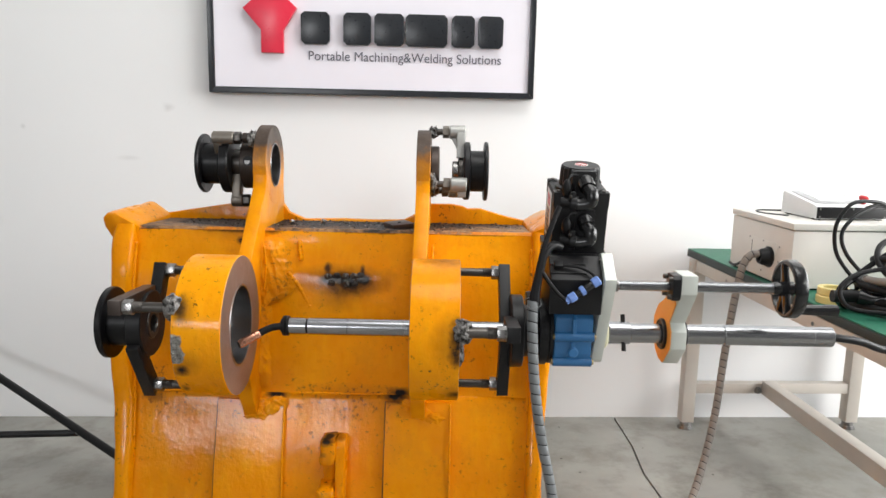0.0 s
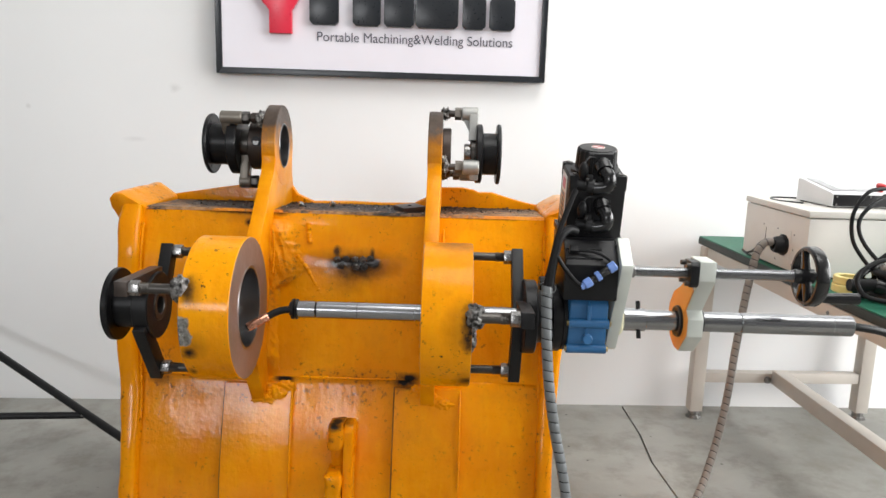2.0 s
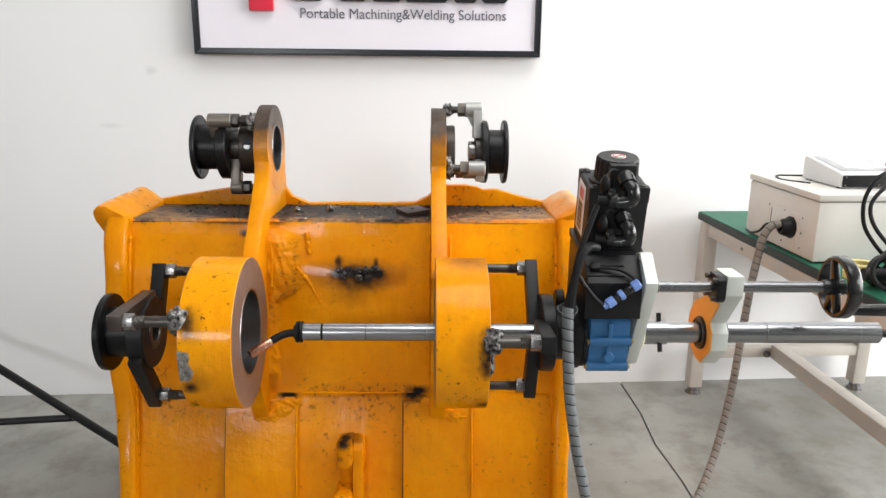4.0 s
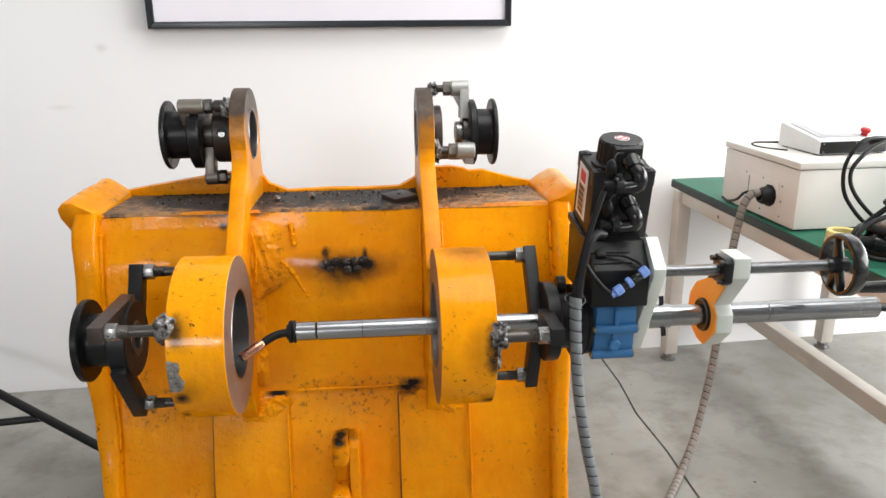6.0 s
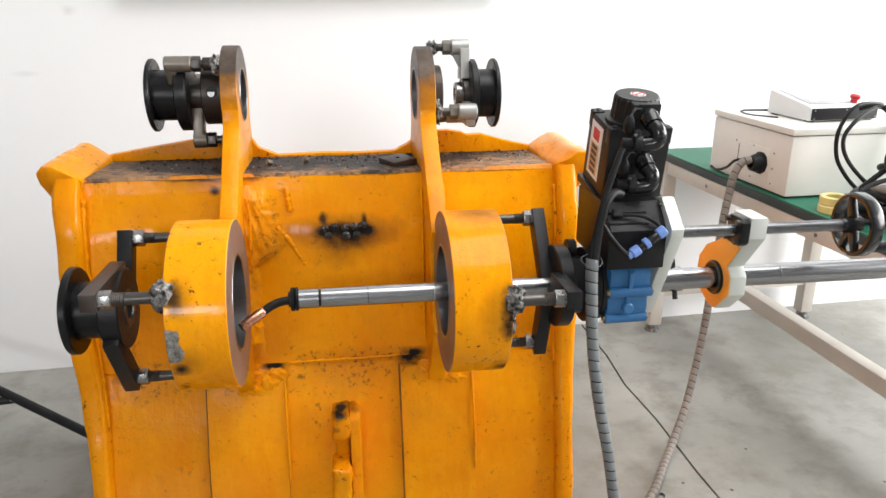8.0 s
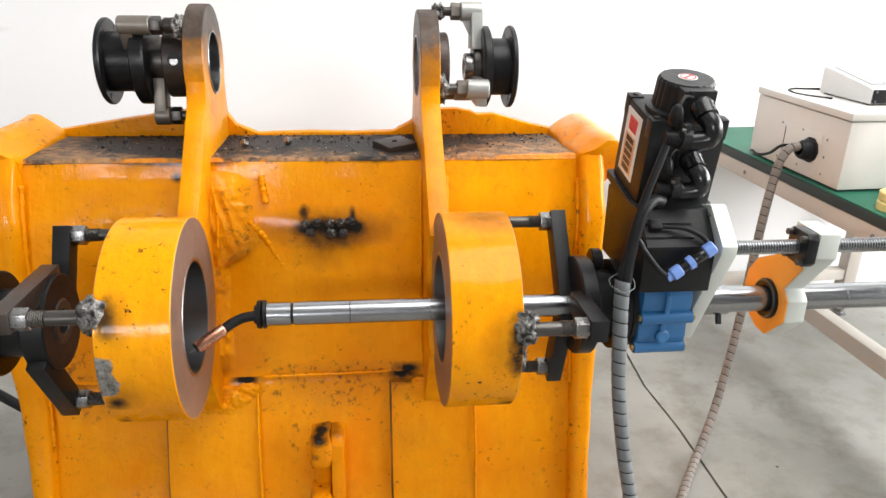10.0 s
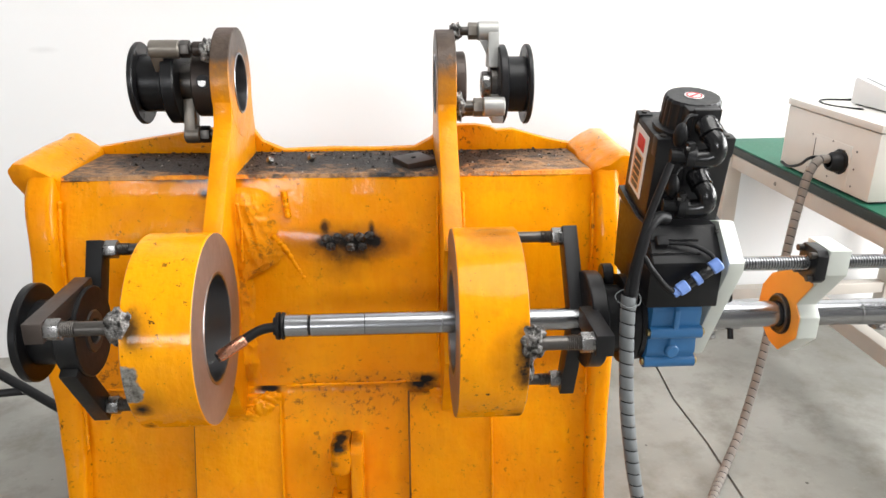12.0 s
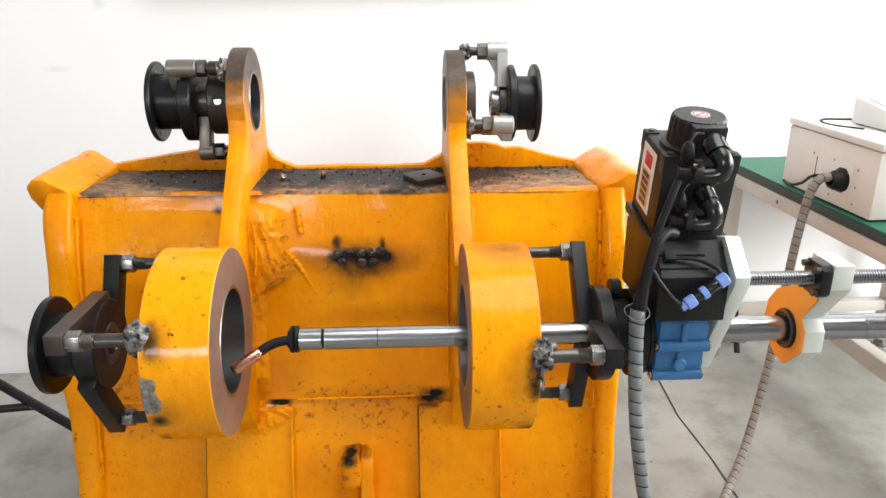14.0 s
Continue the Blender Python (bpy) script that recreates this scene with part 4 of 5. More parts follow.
spider_upper("black flanged bearing support with grey cast arms", 1, 0.1690, 1.0675, (84, 202, 320), (0.0925, 0.074, 0.085), (0.077, 0.094), (0.127, 0.136), (0.043, 0.082), M["cast"])

# ---- drive unit ----
drive = thing("bar_drive_unit", "black servo drive with blue gear case and aluminium plate", "drive unit", RIG)
part("gearbox_block", prism([(0.072, 0.938), (-0.052, 0.938), (-0.092, 0.897), (-0.090, 0.832), (0.072, 0.832)], 0.402, 0.500, 0, 0.0025), M["black"], drive, "black gearbox block")
part("cover_step", prism([(-0.057, 0.9365), (-0.094, 0.899), (-0.0935, 0.894), (-0.052, 0.934)], 0.404, 0.490, 0, 0.0006), M["satin"], drive)
for z in (0.922, 0.908):
    part("groove_rib", rod((0.404, -0.062 - (0.93 - z) * 1.0, z), (0.470, -0.062 - (0.93 - z) * 1.0, z), 0.0022, 8), M["plastic"], drive)
part("cable_clip", turn_box(pose(0.418, -0.074, 0.922, -45, 0, 0), 0.016, 0.016, 0.014, 0.002), M["rubber"], drive)
part("end_plate", prism([(0.072, 0.905), (-0.054, 0.944), (-0.060, 0.944), (-0.108, 0.903), (-0.107, 0.890), (-0.022, 0.722), (-0.012, 0.716), (0.04, 0.710), (0.072, 0.74)], 0.500, 0.5215, 0, 0.0018), M["alu"], drive, "pale anodised aluminium end plate")
for y, z in ((-0.062, 0.932), (-0.088, 0.890)):
    part("plate_screw", disc(0.4965, 0.5228, 0.0028, y, z), M["nut"], drive, "small bright screw")
part("spacer_washer", disc(0.5216, 0.5315, 0.031, 0, AXIS, 0.003), M["cream"], drive, "cream nylon spacer")
case = part("gear_case", prism([(-0.056, 0.836), (-0.068, 0.817), (-0.066, 0.790), (-0.060, 0.766), (-0.062, 0.748), (-0.050, 0.722), (0.05, 0.716), (0.08, 0.77), (0.06, 0.836)], 0.420, 0.492, 0, 0.004), M["blue"], drive, "blue painted cast gear case")
for y, z in ((-0.066, 0.782), (-0.053, 0.729)):
    part("case_rib", rod((0.419, y, z), (0.4935, y, z), 0.0092, 20), M["blue"], case, "blue bolt tunnel")
    for x in (0.4155, 0.4936):
        part("case_bolt", disc(x, x + 0.0042, 0.0055, y, z, 0.0006, 16), M["brass"], case, "brass bolt end")
part("case_web", prism([(-0.055, 0.837), (-0.0735, 0.817), (-0.072, 0.788), (-0.055, 0.778)], 0.451, 0.459, 0, 0.002), M["blue"], case)
boss = lathe([(0.0, 0.0), (0.0, 0.0105), (0.008, 0.0105), (0.0105, 0.0080), (0.0105, 0.0)], 0, 0, 20)
boss.transform(Matrix.Translation((0.455, -0.057, 0.750)) @ Matrix.Rotation(radians(-82), 4, "Z"))
part("case_boss", boss, M["blue"], case, "round cast boss")
part("case_web", prism([(-0.050, 0.778), (-0.066, 0.772), (-0.064, 0.758), (-0.050, 0.74)], 0.451, 0.459, 0, 0.002), M["blue"], case)
for x0, x1 in ((0.4165, 0.4205), (0.4915, 0.4955)):
    part("case_bolt", disc(x0, x1, 0.004, -0.052, 0.829, 0.0006, 14), M["nut"], case)
part("adapter_ring", lathe([(0.392, 0.040), (0.392, 0.0605), (0.394, 0.0625), (0.408, 0.0625), (0.409, 0.0600), (0.411, 0.0600), (0.412, 0.0625), (0.4185, 0.0625), (0.4200, 0.060), (0.4200, 0.040)], 0, AXIS, 64), M["satin"], drive, "black round adapter ring")

TILTED = RIG @ pose(0, -0.017, 1.107, 11, 0, 0) @ pose(0, 0.016, -1.102)   # the motor leans to the front
motor = thing("servo_motor", "black servo motor with round cap and warning sticker", "servo motor", TILTED)
MX, MY = 0.461, -0.004
part("motor_body", box(0.409, 0.513, MY - 0.052, MY + 0.052, 0.925, 1.056, 0.004), M["satin"], motor)
for x in (0.4182, 0.5038):
    for y in (MY - 0.0428, MY + 0.0428):
        part("corner_post", box(x - 0.010, x + 0.010, y - 0.009, y + 0.009, 1.030, 1.0580, 0.002), M["satin"], motor)
        d = lathe([(1.0578, 0.0), (1.0578, 0.0042), (1.0602, 0.0042), (1.0602, 0.0)], 0, 0, 14)
        d.transform(Matrix.Translation((x, y, 0)) @ Matrix.Rotation(radians(-90), 4, "Y"))
        part("corner_screw", d, M["darksteel"], motor, "small dark screw")
part("mount_flange", box(0.4025, 0.5195, MY - 0.057, MY + 0.060, 0.9215, 0.9345, 0.002), M["satin"], motor, "black motor mounting flange")
cap = lathe([(1.052, 0.0), (1.052, 0.046), (1.062, 0.046), (1.064, 0.038), (1.098, 0.0365), (1.102, 0.034), (1.102, 0.0)], 0, 0, 72)
for v in cap.verts:
    if v.co.x > 1.063 and v.co.yz.length > 0.03:
        a = math.atan2(v.co.z, v.co.y)
        k = 1 + 0.018 * (1 if math.sin(a * 22) > 0 else -1)
        v.co.y, v.co.z = v.co.y * k, v.co.z * k
cap.transform(Matrix.Translation((MX, MY - 0.012, 0)) @ Matrix.Rotation(radians(-90), 4, "Y"))
part("encoder_cap", cap, M["satin"], motor, "ribbed black encoder cap", 25)
part("connector_shelf", box(MX - 0.022, MX + 0.022, MY - 0.060, MY - 0.030, 1.060, 1.1005, 0.003), M["satin"], motor)
stick = lathe([(0.0, 0.0), (0.0, 0.0125), (0.0006, 0.0125), (0.0006, 0.0)], 0, 0, 32)
stick.transform(Matrix.Translation((MX + 0.001, MY - 0.012, 1.1022)) @ Matrix.Rotation(radians(-90), 4, "Y"))
sticker = part("warning_sticker", stick, M["white"], motor, "round white sticker with a red ring")
sr = lathe([(0.0, 0.0085), (0.0, 0.0108), (0.0004, 0.0108), (0.0004, 0.0085)], 0, 0, 32, True)
sr.transform(Matrix.Translation((MX + 0.001, MY - 0.012, 1.1029)) @ Matrix.Rotation(radians(-90), 4, "Y"))
part("red_ring", sr, M["red"], sticker)
part("red_bar", turn_box(pose(MX + 0.001, MY - 0.012, 1.1031, 0, 0, 35), 0.016, 0.0035, 0.0004), M["red"], sticker)
lab = part("name_label", box(0.4082, 0.4092, MY - 0.020, MY + 0.034, 0.952, 1.046), M["white"], motor, "white and orange label with dark bars")
part("label_field", box(0.4077, 0.4081, MY - 0.012, MY + 0.026, 0.958, 1.012), M["peach"], lab)
part("label_mark", box(0.4074, 0.4081, MY - 0.008, MY + 0.020, 1.018, 1.038), M["signred"], lab)
for k in range(5):
    part("label_bar", box(0.4072, 0.4076, MY - 0.006, MY + 0.020, 0.960 + k * 0.0105, 0.9672 + k * 0.0105), M["signblack"], lab)

# plugs with elbows on the motor's front
for k, (dz, dx) in enumerate(((0.0, 0.0), (-0.076, 0.006))):
    plug = thing("motor_plug", "glossy black elbow plug on the motor front", "cable plug", TILTED @ Matrix.Translation((0.46, -0.06, 1.084 - 0.076 * k)) @ Matrix.Scale(0.9, 4) @ Matrix.Translation((-0.46, 0.06, -1.084 + 0.076 * k)), "plugs on the motor")
    y0 = MY - 0.060 if k == 0 else MY - 0.052
    x, z = MX + 0.003 + dx, 1.084 + dz
    part("socket_flange", box(x - 0.020, x + 0.020, y0 - 0.004, y0 + 0.004, z - 0.020, z + 0.020, 0.002), M["satin"], plug)
    part("coupling", tube([(x, y0 - 0.003, z), (x, y0 - 0.010, z - 0.003), (x, y0 - 0.011, z - 0.003), (x + 0.002, y0 - 0.024, z - 0.010)], 0.017, 24, 0, lambda i, n: (0.0165, 0.0175, 0.016, 0.0165)[i]), M["plastic"], plug)
    part("elbow", tube([(x + 0.001, y0 - 0.022, z - 0.009), (x + 0.008, y0 - 0.034, z - 0.020), (x + 0.006, y0 - 0.037, z - 0.036), (x - 0.012, y0 - 0.033, z - 0.042), (x - 0.022, y0 - 0.030, z - 0.041)], 0.0138, 22, 6), M["plastic"], plug)
    part("clamp_band", tube([(x - 0.019, y0 - 0.031, z - 0.0412), (x - 0.030, y0 - 0.028, z - 0.040)], 0.0165, 22, 0), M["satin"], plug)
    part("clamp_ear", turn_box(pose(x - 0.030, y0 - 0.034, z - 0.026, 0, 0, 10), 0.012, 0.010, 0.022, 0.002), M["satin"], plug)
    part("clamp_screw", tube([(x - 0.036, y0 - 0.037, z - 0.023), (x - 0.032, y0 - 0.040, z - 0.023)], 0.003, 10, 0), M["nut"], plug, "small bright screw")
    part("strain_relief", tube([(x - 0.029, y0 - 0.028, z - 0.040), (x - 0.052, y0 - 0.024, z - 0.040)], 0.0105, 16, 0), M["rubber"], plug)
    part("dust_cap", lump((x - 0.040, y0 - 0.018, z - 0.012), (0.010, 0.012, 0.019), 5 + k, 0.08), M["rubber"], plug, "grey rubber dust cap")
    part("cap_strap", tube([(x - 0.040, y0 - 0.018, z + 0.004), (x - 0.030, y0 - 0.010, z + 0.014), (x - 0.016, y0 - 0.004, z + 0.012)], 0.0022, 8, 6), M["rubber"], plug)

for pts, r in (([(0.413, -0.090, 1.034), (0.402, -0.097, 1.008), (0.385, -0.102, 0.955), (0.374, -0.105, 0.90), (0.368, -0.108, 0.868), (0.368, -0.112, 0.84)], 0.0050),
               ([(0.420, -0.080, 0.958), (0.404, -0.090, 0.962), (0.388, -0.100, 0.948), (0.380, -0.104, 0.915), (0.375, -0.107, 0.880), (0.372, -0.112, 0.84)], 0.0080),
               ([(0.432, -0.108, 0.862), (0.415, -0.110, 0.876), (0.395, -0.108, 0.900), (0.384, -0.107, 0.915), (0.378, -0.106, 0.900), (0.374, -0.112, 0.85)], 0.0040),
               ([(0.425, -0.079, 0.923), (0.455, -0.086, 0.922), (0.478, -0.093, 0.912), (0.485, -0.098, 0.903)], 0.0030)):
    c = thing("motor_cable", "black rubber cable of the drive", "cable", RIG, "cables of the drive")
    part("sheath", tube(pts, r, 12, 8), M["rubber"], c)
con = thing("inline_connector", "light blue and black inline cable connector", "cable connector", RIG)
a, b = Vector((0.430, -0.108, 0.861)), Vector((0.490, -0.104, 0.903))
for u0, u1, r, m in ((0.0, 0.10, 0.0062, "bluepl"), (0.10, 0.30, 0.0088, "bluepl"), (0.30, 0.44, 0.0070, "plastic"), (0.44, 0.56, 0.0092, "bluepl"), (0.56, 0.80, 0.0076, "plastic"), (0.80, 1.0, 0.0092, "bluepl")):
    p, q = a.lerp(b, u0), a.lerp(b, u1)
    part("connector_body" if m == "plastic" else "union_nut", tube([p, p.lerp(q, 0.1), p.lerp(q, 0.9), q], r, 14, 0, lambda i, n, r=r: r * (0.86 if i in (0, 3) else 1)), M[m], con)

# ---- feed screw, bracket and handwheel ----
SY, SZ = -0.0665, 0.8850
screw = thing("feed_screw", "bright threaded feed screw", "feed screw", RIG)
n = 76
part("thread", lathe([(0.532 + (0.832 - 0.532) * k / (4 * n), (0.0082, 0.0082, 0.0101, 0.0101)[k % 4]) for k in range(4 * n + 1)], SY, SZ, 24), M["steel"], screw, "", 25)
part("screw_collar", disc(0.5218, 0.534, 0.012, SY, SZ), M["nut"], screw)
bracket = thing("feed_bracket", "aluminium feed bracket with an orange painted face", "bracket", RIG)
bo = [(-0.032, 0.910), (-0.090, 0.910), (-0.090, 0.874), (-0.036, 0.806), (-0.051, 0.791), (-0.051, 0.757), (-0.010, 0.716), (0.018, 0.717), (0.045, 0.730), (0.068, 0.762), (0.064, 0.795), (0.042, 0.824), (0.0, 0.846), (-0.03, 0.870)]
part("bracket_plate", prism(bo, 0.6465, 0.6765, 0, 0.0018), M["alu"], bracket)
part("orange_face", prism([(y * 0.985, 0.82 + (z - 0.82) * 0.985) for y, z in bo[3:14]] + [(-0.045, 0.868), (-0.068, 0.850)], 0.6445, 0.6462, 0), M["orange"], bracket, "orange painted face")
part("bearing_ring", ring(0.640, 0.6460, 0.0200, 0.031, 0, AXIS, 0.001), M["black"], bracket, "black bearing seal")
part("bearing_race", ring(0.638, 0.6455, 0.0265, 0.0295, 0, AXIS, 0.0006), M["darksteel"], bracket)
part("retainer_washer", ring(0.6765, 0.6875, 0.0200, 0.0275, 0, AXIS, 0.001), M["black"], bracket)
part("nut_flange", prism([(SY - 0.024, SZ - 0.017), (SY - 0.017, SZ - 0.024), (SY + 0.017, SZ - 0.024), (SY + 0.024, SZ - 0.017), (SY + 0.024, SZ + 0.017), (SY + 0.017, SZ + 0.024), (SY - 0.017, SZ + 0.024), (SY - 0.024, SZ + 0.017)], 0.631, 0.6465, 0, 0.0015), M["black"], bracket, "dark feed nut flange")
for y, z in ((-1, -1), (-1, 1), (1, -1), (1, 1)):
    part("cap_screw", disc(0.623, 0.632, 0.0048, SY + 0.0165 * y, SZ + 0.0165 * z, 0.0006, 14), M["darksteel"], bracket)
wheel = thing("handwheel", "black moulded handwheel with a revolving grip", "handwheel", RIG)
part("rim", lathe([(0.845, 0.047), (0.845, 0.052), (0.848, 0.0550), (0.864, 0.0555), (0.868, 0.053), (0.868, 0.049), (0.864, 0.048), (0.849, 0.0465)], SY, SZ, 64, True), M["plastic"], wheel)
part("hub", lathe([(0.826, 0.0), (0.826, 0.012), (0.834, 0.014), (0.862, 0.014), (0.864, 0.0)], SY, SZ, 32), M["plastic"], wheel)
for a in (75, 250, 290):
    ca, sa = math.cos(radians(a)), math.sin(radians(a))
    o = [(SY + ca * 0.006 - sa * 0.009, SZ + sa * 0.006 + ca * 0.009), (SY + ca * 0.049 - sa * 0.0045, SZ + sa * 0.049 + ca * 0.0045), (SY + ca * 0.049 + sa * 0.0045, SZ + sa * 0.049 - ca * 0.0045), (SY + ca * 0.006 + sa * 0.009, SZ + sa * 0.006 - ca * 0.009)]
    part("spoke", prism(o, 0.843, 0.856, 0, 0.004), M["plastic"], wheel)
part("grip", tube([(0.862, SY - 0.026, 0.851), (0.866, SY - 0.026, 0.851), (0.880, SY - 0.026, 0.851), (0.920, SY - 0.026, 0.851), (0.936, SY - 0.026, 0.851), (0.938, SY - 0.026, 0.851)], 0.01, 18, 0, lambda i, n: (0.007, 0.0085, 0.0095, 0.0110, 0.0105, 0.006)[i]), M["plastic"], wheel, "black revolving grip")


# ---- hoses ----
def wrap(name, label, pts, r, pitch, m, local=True):
    """A spiral-wrapped hose: turns with a small dark gap between them."""
    h = thing(name, label, "cable hose", RIG if local else None)
    path = curve_points(pts, 40)
    length = [0.0]
    for p, q in zip(path, path[1:]):
        length.append(length[-1] + (q - p).length)
    part("core", tube(path[::4], r * 0.86, 12, 0), M["rubber"], h, "dark cable core")
    count = int(length[-1] / pitch)

    def at(s):
        s = min(max(s, 0), length[-1])
        i = next((k for k in range(1, len(length)) if length[k] >= s), len(length) - 1)
        f = (s - length[i - 1]) / max(1e-9, length[i] - length[i - 1])
        return path[i - 1].lerp(path[i], f)

    for k in range(count):
        s0 = k * pitch
        bm = bmesh.new()
        rings = []
        for j, (u, rr) in enumerate(((0.02, 0.95), (0.10, 1.0), (0.84, 1.0), (0.92, 0.95))):
            c = at(s0 + u * pitch)
            d = (at(s0 + u * pitch + 0.003) - at(s0 + u * pitch - 0.003)).normalized()
            side = d.cross(Vector((0.3, 1, 0.2))).normalized()
            up = d.cross(side)
            rings.append([bm.verts.new(c + rr * r * (side * math.cos(2 * math.pi * q / 16) + up * math.sin(2 * math.pi * q / 16)) + d * (0.16 * pitch * math.cos(2 * math.pi * q / 16 + 0.8))) for q in range(16)])
        for p, q in zip(rings, rings[1:]):
            for i in range(16):
                bm.faces.new((p[i], p[(i + 1) % 16], q[(i + 1) % 16], q[i]))
        bmesh.ops.recalc_face_normals(bm, faces=bm.faces)
        part("wrap_turn", bm, M[m], h)
    return h


wrap("spiral_wrapped_hose", "grey spiral-wrapped cable hose hanging from the drive", [(0.368, -0.113, 0.862), (0.370, -0.117, 0.80), (0.378, -0.122, 0.70), (0.394, -0.128, 0.60), (0.416, -0.132, 0.50), (0.440, -0.13, 0.36), (0.462, -0.10, 0.20), (0.49, -0.02, 0.07), (0.56, 0.09, 0.018), (0.66, 0.22, 0.014), (0.78, 0.36, 0.014)], 0.0100, 0.0195, "hose")
tie = thing("cable_tie", "thin pale cable tie round the hose", "cable tie", RIG)
part("loop", tube([(0.352, -0.118, 0.857), (0.365, -0.128, 0.852), (0.381, -0.122, 0.855), (0.383, -0.108, 0.862), (0.368, -0.100, 0.866), (0.353, -0.106, 0.862), (0.351, -0.116, 0.858)], 0.0007, 6, 6), M["hose"], tie)
wrap("spiral_wrapped_hose", "taupe spiral-wrapped hose from the cabinet down to the floor", [(1.215, 2.340, 0.804), (1.192, 2.340, 0.800), (1.170, 2.338, 0.768), (1.158, 2.336, 0.70), (1.140, 2.320, 0.62), (1.115, 2.295, 0.47), (1.097, 2.277, 0.33), (1.062, 2.242, 0.20), (1.008, 2.188, 0.085), (0.94, 2.12, 0.018), (0.86, 2.02, 0.014), (0.78, 1.92, 0.014), (0.66, 1.80, 0.014)], 0.0118, 0.0215, "hosebrown", False)
tc = thing("torch_cable", "black cable leaving the bar end", "cable", RIG)
part("sheath", tube([(0.975, 0, AXIS), (1.0, 0.0, AXIS - 0.002), (1.05, 0.01, AXIS - 0.012), (1.12, 0.03, AXIS - 0.035), (1.24, 0.06, AXIS - 0.045), (1.32, 0.10, AXIS - 0.026), (1.40, 0.16, 0.757)], 0.0078, 12, 8), M["rubber"], tc)

# ---- bench with cabinet, pendant and cables ----
bench = thing("workbench", "beige steel workbench with a green mat top", "workbench", pose(1.20, 2.945, 0))
TOP = 0.718
part("mat", box(0.040, 0.80, -1.75, 0.015, TOP - 0.004, TOP, 0.001), M["mat"], bench, "green rubber mat")
part("board", box(0.038, 0.802, -1.752, 0.017, TOP - 0.03, TOP - 0.0045, 0.003), M["matedge"], bench, "dark-edged bench board")
for y in (-0.050, -1.70):
    part("top_rail", box(0.03, 0.75, y - 0.02, y + 0.02, TOP - 0.075, TOP - 0.0305, 0.003), M["bench"], bench)
    part("cross_rail", box(0.082, 0.70, y - 0.02, y + 0.02, 0.150, 0.190, 0.003), M["bench"], bench)
    for x in (0.056, 0.726):
        part("leg", box(x - 0.025, x + 0.025, y - 0.025, y + 0.025, 0.030, TOP - 0.0755, 0.003), M["bench"], bench)
        for z0, z1, r in ((0.0, 0.012, 0.030), (0.012, 0.030, 0.022)):
            f = lathe([(z0, 0.0), (z0, r), (z1, r * 0.9), (z1, 0.0)], 0, 0, 24)
            f.transform(Matrix.Translation((x, y, 0)) @ Matrix.Rotation(radians(-90), 4, "Y"))
            part("levelling_foot", f, M["nut"], bench, "bright levelling foot")
for x in (0.058, 0.75):
    part("side_rail", box(x - 0.018, x + 0.018, -1.68, -0.076, TOP - 0.075, TOP - 0.031, 0.003), M["bench"], bench)
part("stretcher", box(0.345, 0.395, -1.68, -0.0705, 0.150, 0.205, 0.003), M["bench"], bench)
part("rail_clamp", lump((0.33, -0.074, 0.165), (0.014, 0.012, 0.014), 2.0, 0.2), M["nut"], bench, "bright rail bolt")
for y in (-0.9, -0.35):
    d = disc(0.0365, 0.0405, 0.006, y, TOP - 0.055)
    part("rail_screw", d, M["nut"], bench)

cab = thing("control_cabinet", "light grey steel control cabinet on the bench", "control cabinet", pose(1.252, 2.21, TOP))
part("body", box(0.0, 0.54, 0.0, 0.40, 0.006, 0.176, 0.003), M["cabinet"], cab)
part("base_pad", box(0.01, 0.53, 0.01, 0.39, 0.0, 0.006), M["rubber"], cab, "dark rubber pad")
part("lid", box(-0.004, 0.544, -0.004, 0.404, 0.179, 0.198, 0.003), M["cabinet"], cab)
part("cover_plate", box(-0.002, 0.0, 0.090, 0.255, 0.020, 0.125, 0.0005), M["cabinet"], cab, "grey screwed cover plate")
for y, z in ((0.070, 0.028), (0.070, 0.072), (0.070, 0.117), (0.17, 0.028), (0.17, 0.122), (0.262, 0.028), (0.262, 0.122)):
    part("cover_screw", disc(-0.0035, -0.002, 0.003, y, z, 0.0004, 12), M["nut"], cab)
# thin dark strip laid on the plate; the slot is not cut
part("slot", box(-0.0024, -0.0018, 0.244, 0.247, 0.040, 0.115), M["rubber"], cab)
gl = lathe([(-0.036, 0.014), (-0.036, 0.020), (-0.028, 0.025), (-0.010, 0.028), (-0.008, 0.033), (-0.0005, 0.033), (-0.0005, 0.0)], 0.127, 0.078, 10)
part("cable_gland", gl, M["rubber"], cab, "black cable gland")
part("handle", tube([(0.40, -0.002, 0.125), (0.40, -0.028, 0.125), (0.40, -0.032, 0.12), (0.40, -0.032, 0.055), (0.40, -0.028, 0.05), (0.40, -0.002, 0.05)], 0.007, 12, 0), M["plastic"], cab, "black bow handle")

pend = thing("control_pendant", "pale grey wedge-shaped control pendant with display and red button", "control pendant", pose(1.362, 2.300, TOP + 0.198, 0, 0, 2) @ Matrix.Diagonal((0.80, 1.12, 1.0, 1.0)))
part("case", prism([(0.0, 0.004), (0.0, 0.042), (0.012, 0.046), (0.165, 0.074), (0.172, 0.068), (0.172, 0.004)], 0.0, 0.285, 0, 0.003), M["pendant"], pend)
part("end_panel", box(0.004, 0.281, -0.0028, 0.002, 0.006, 0.040, 0.001), M["satin"], pend, "black end panel")
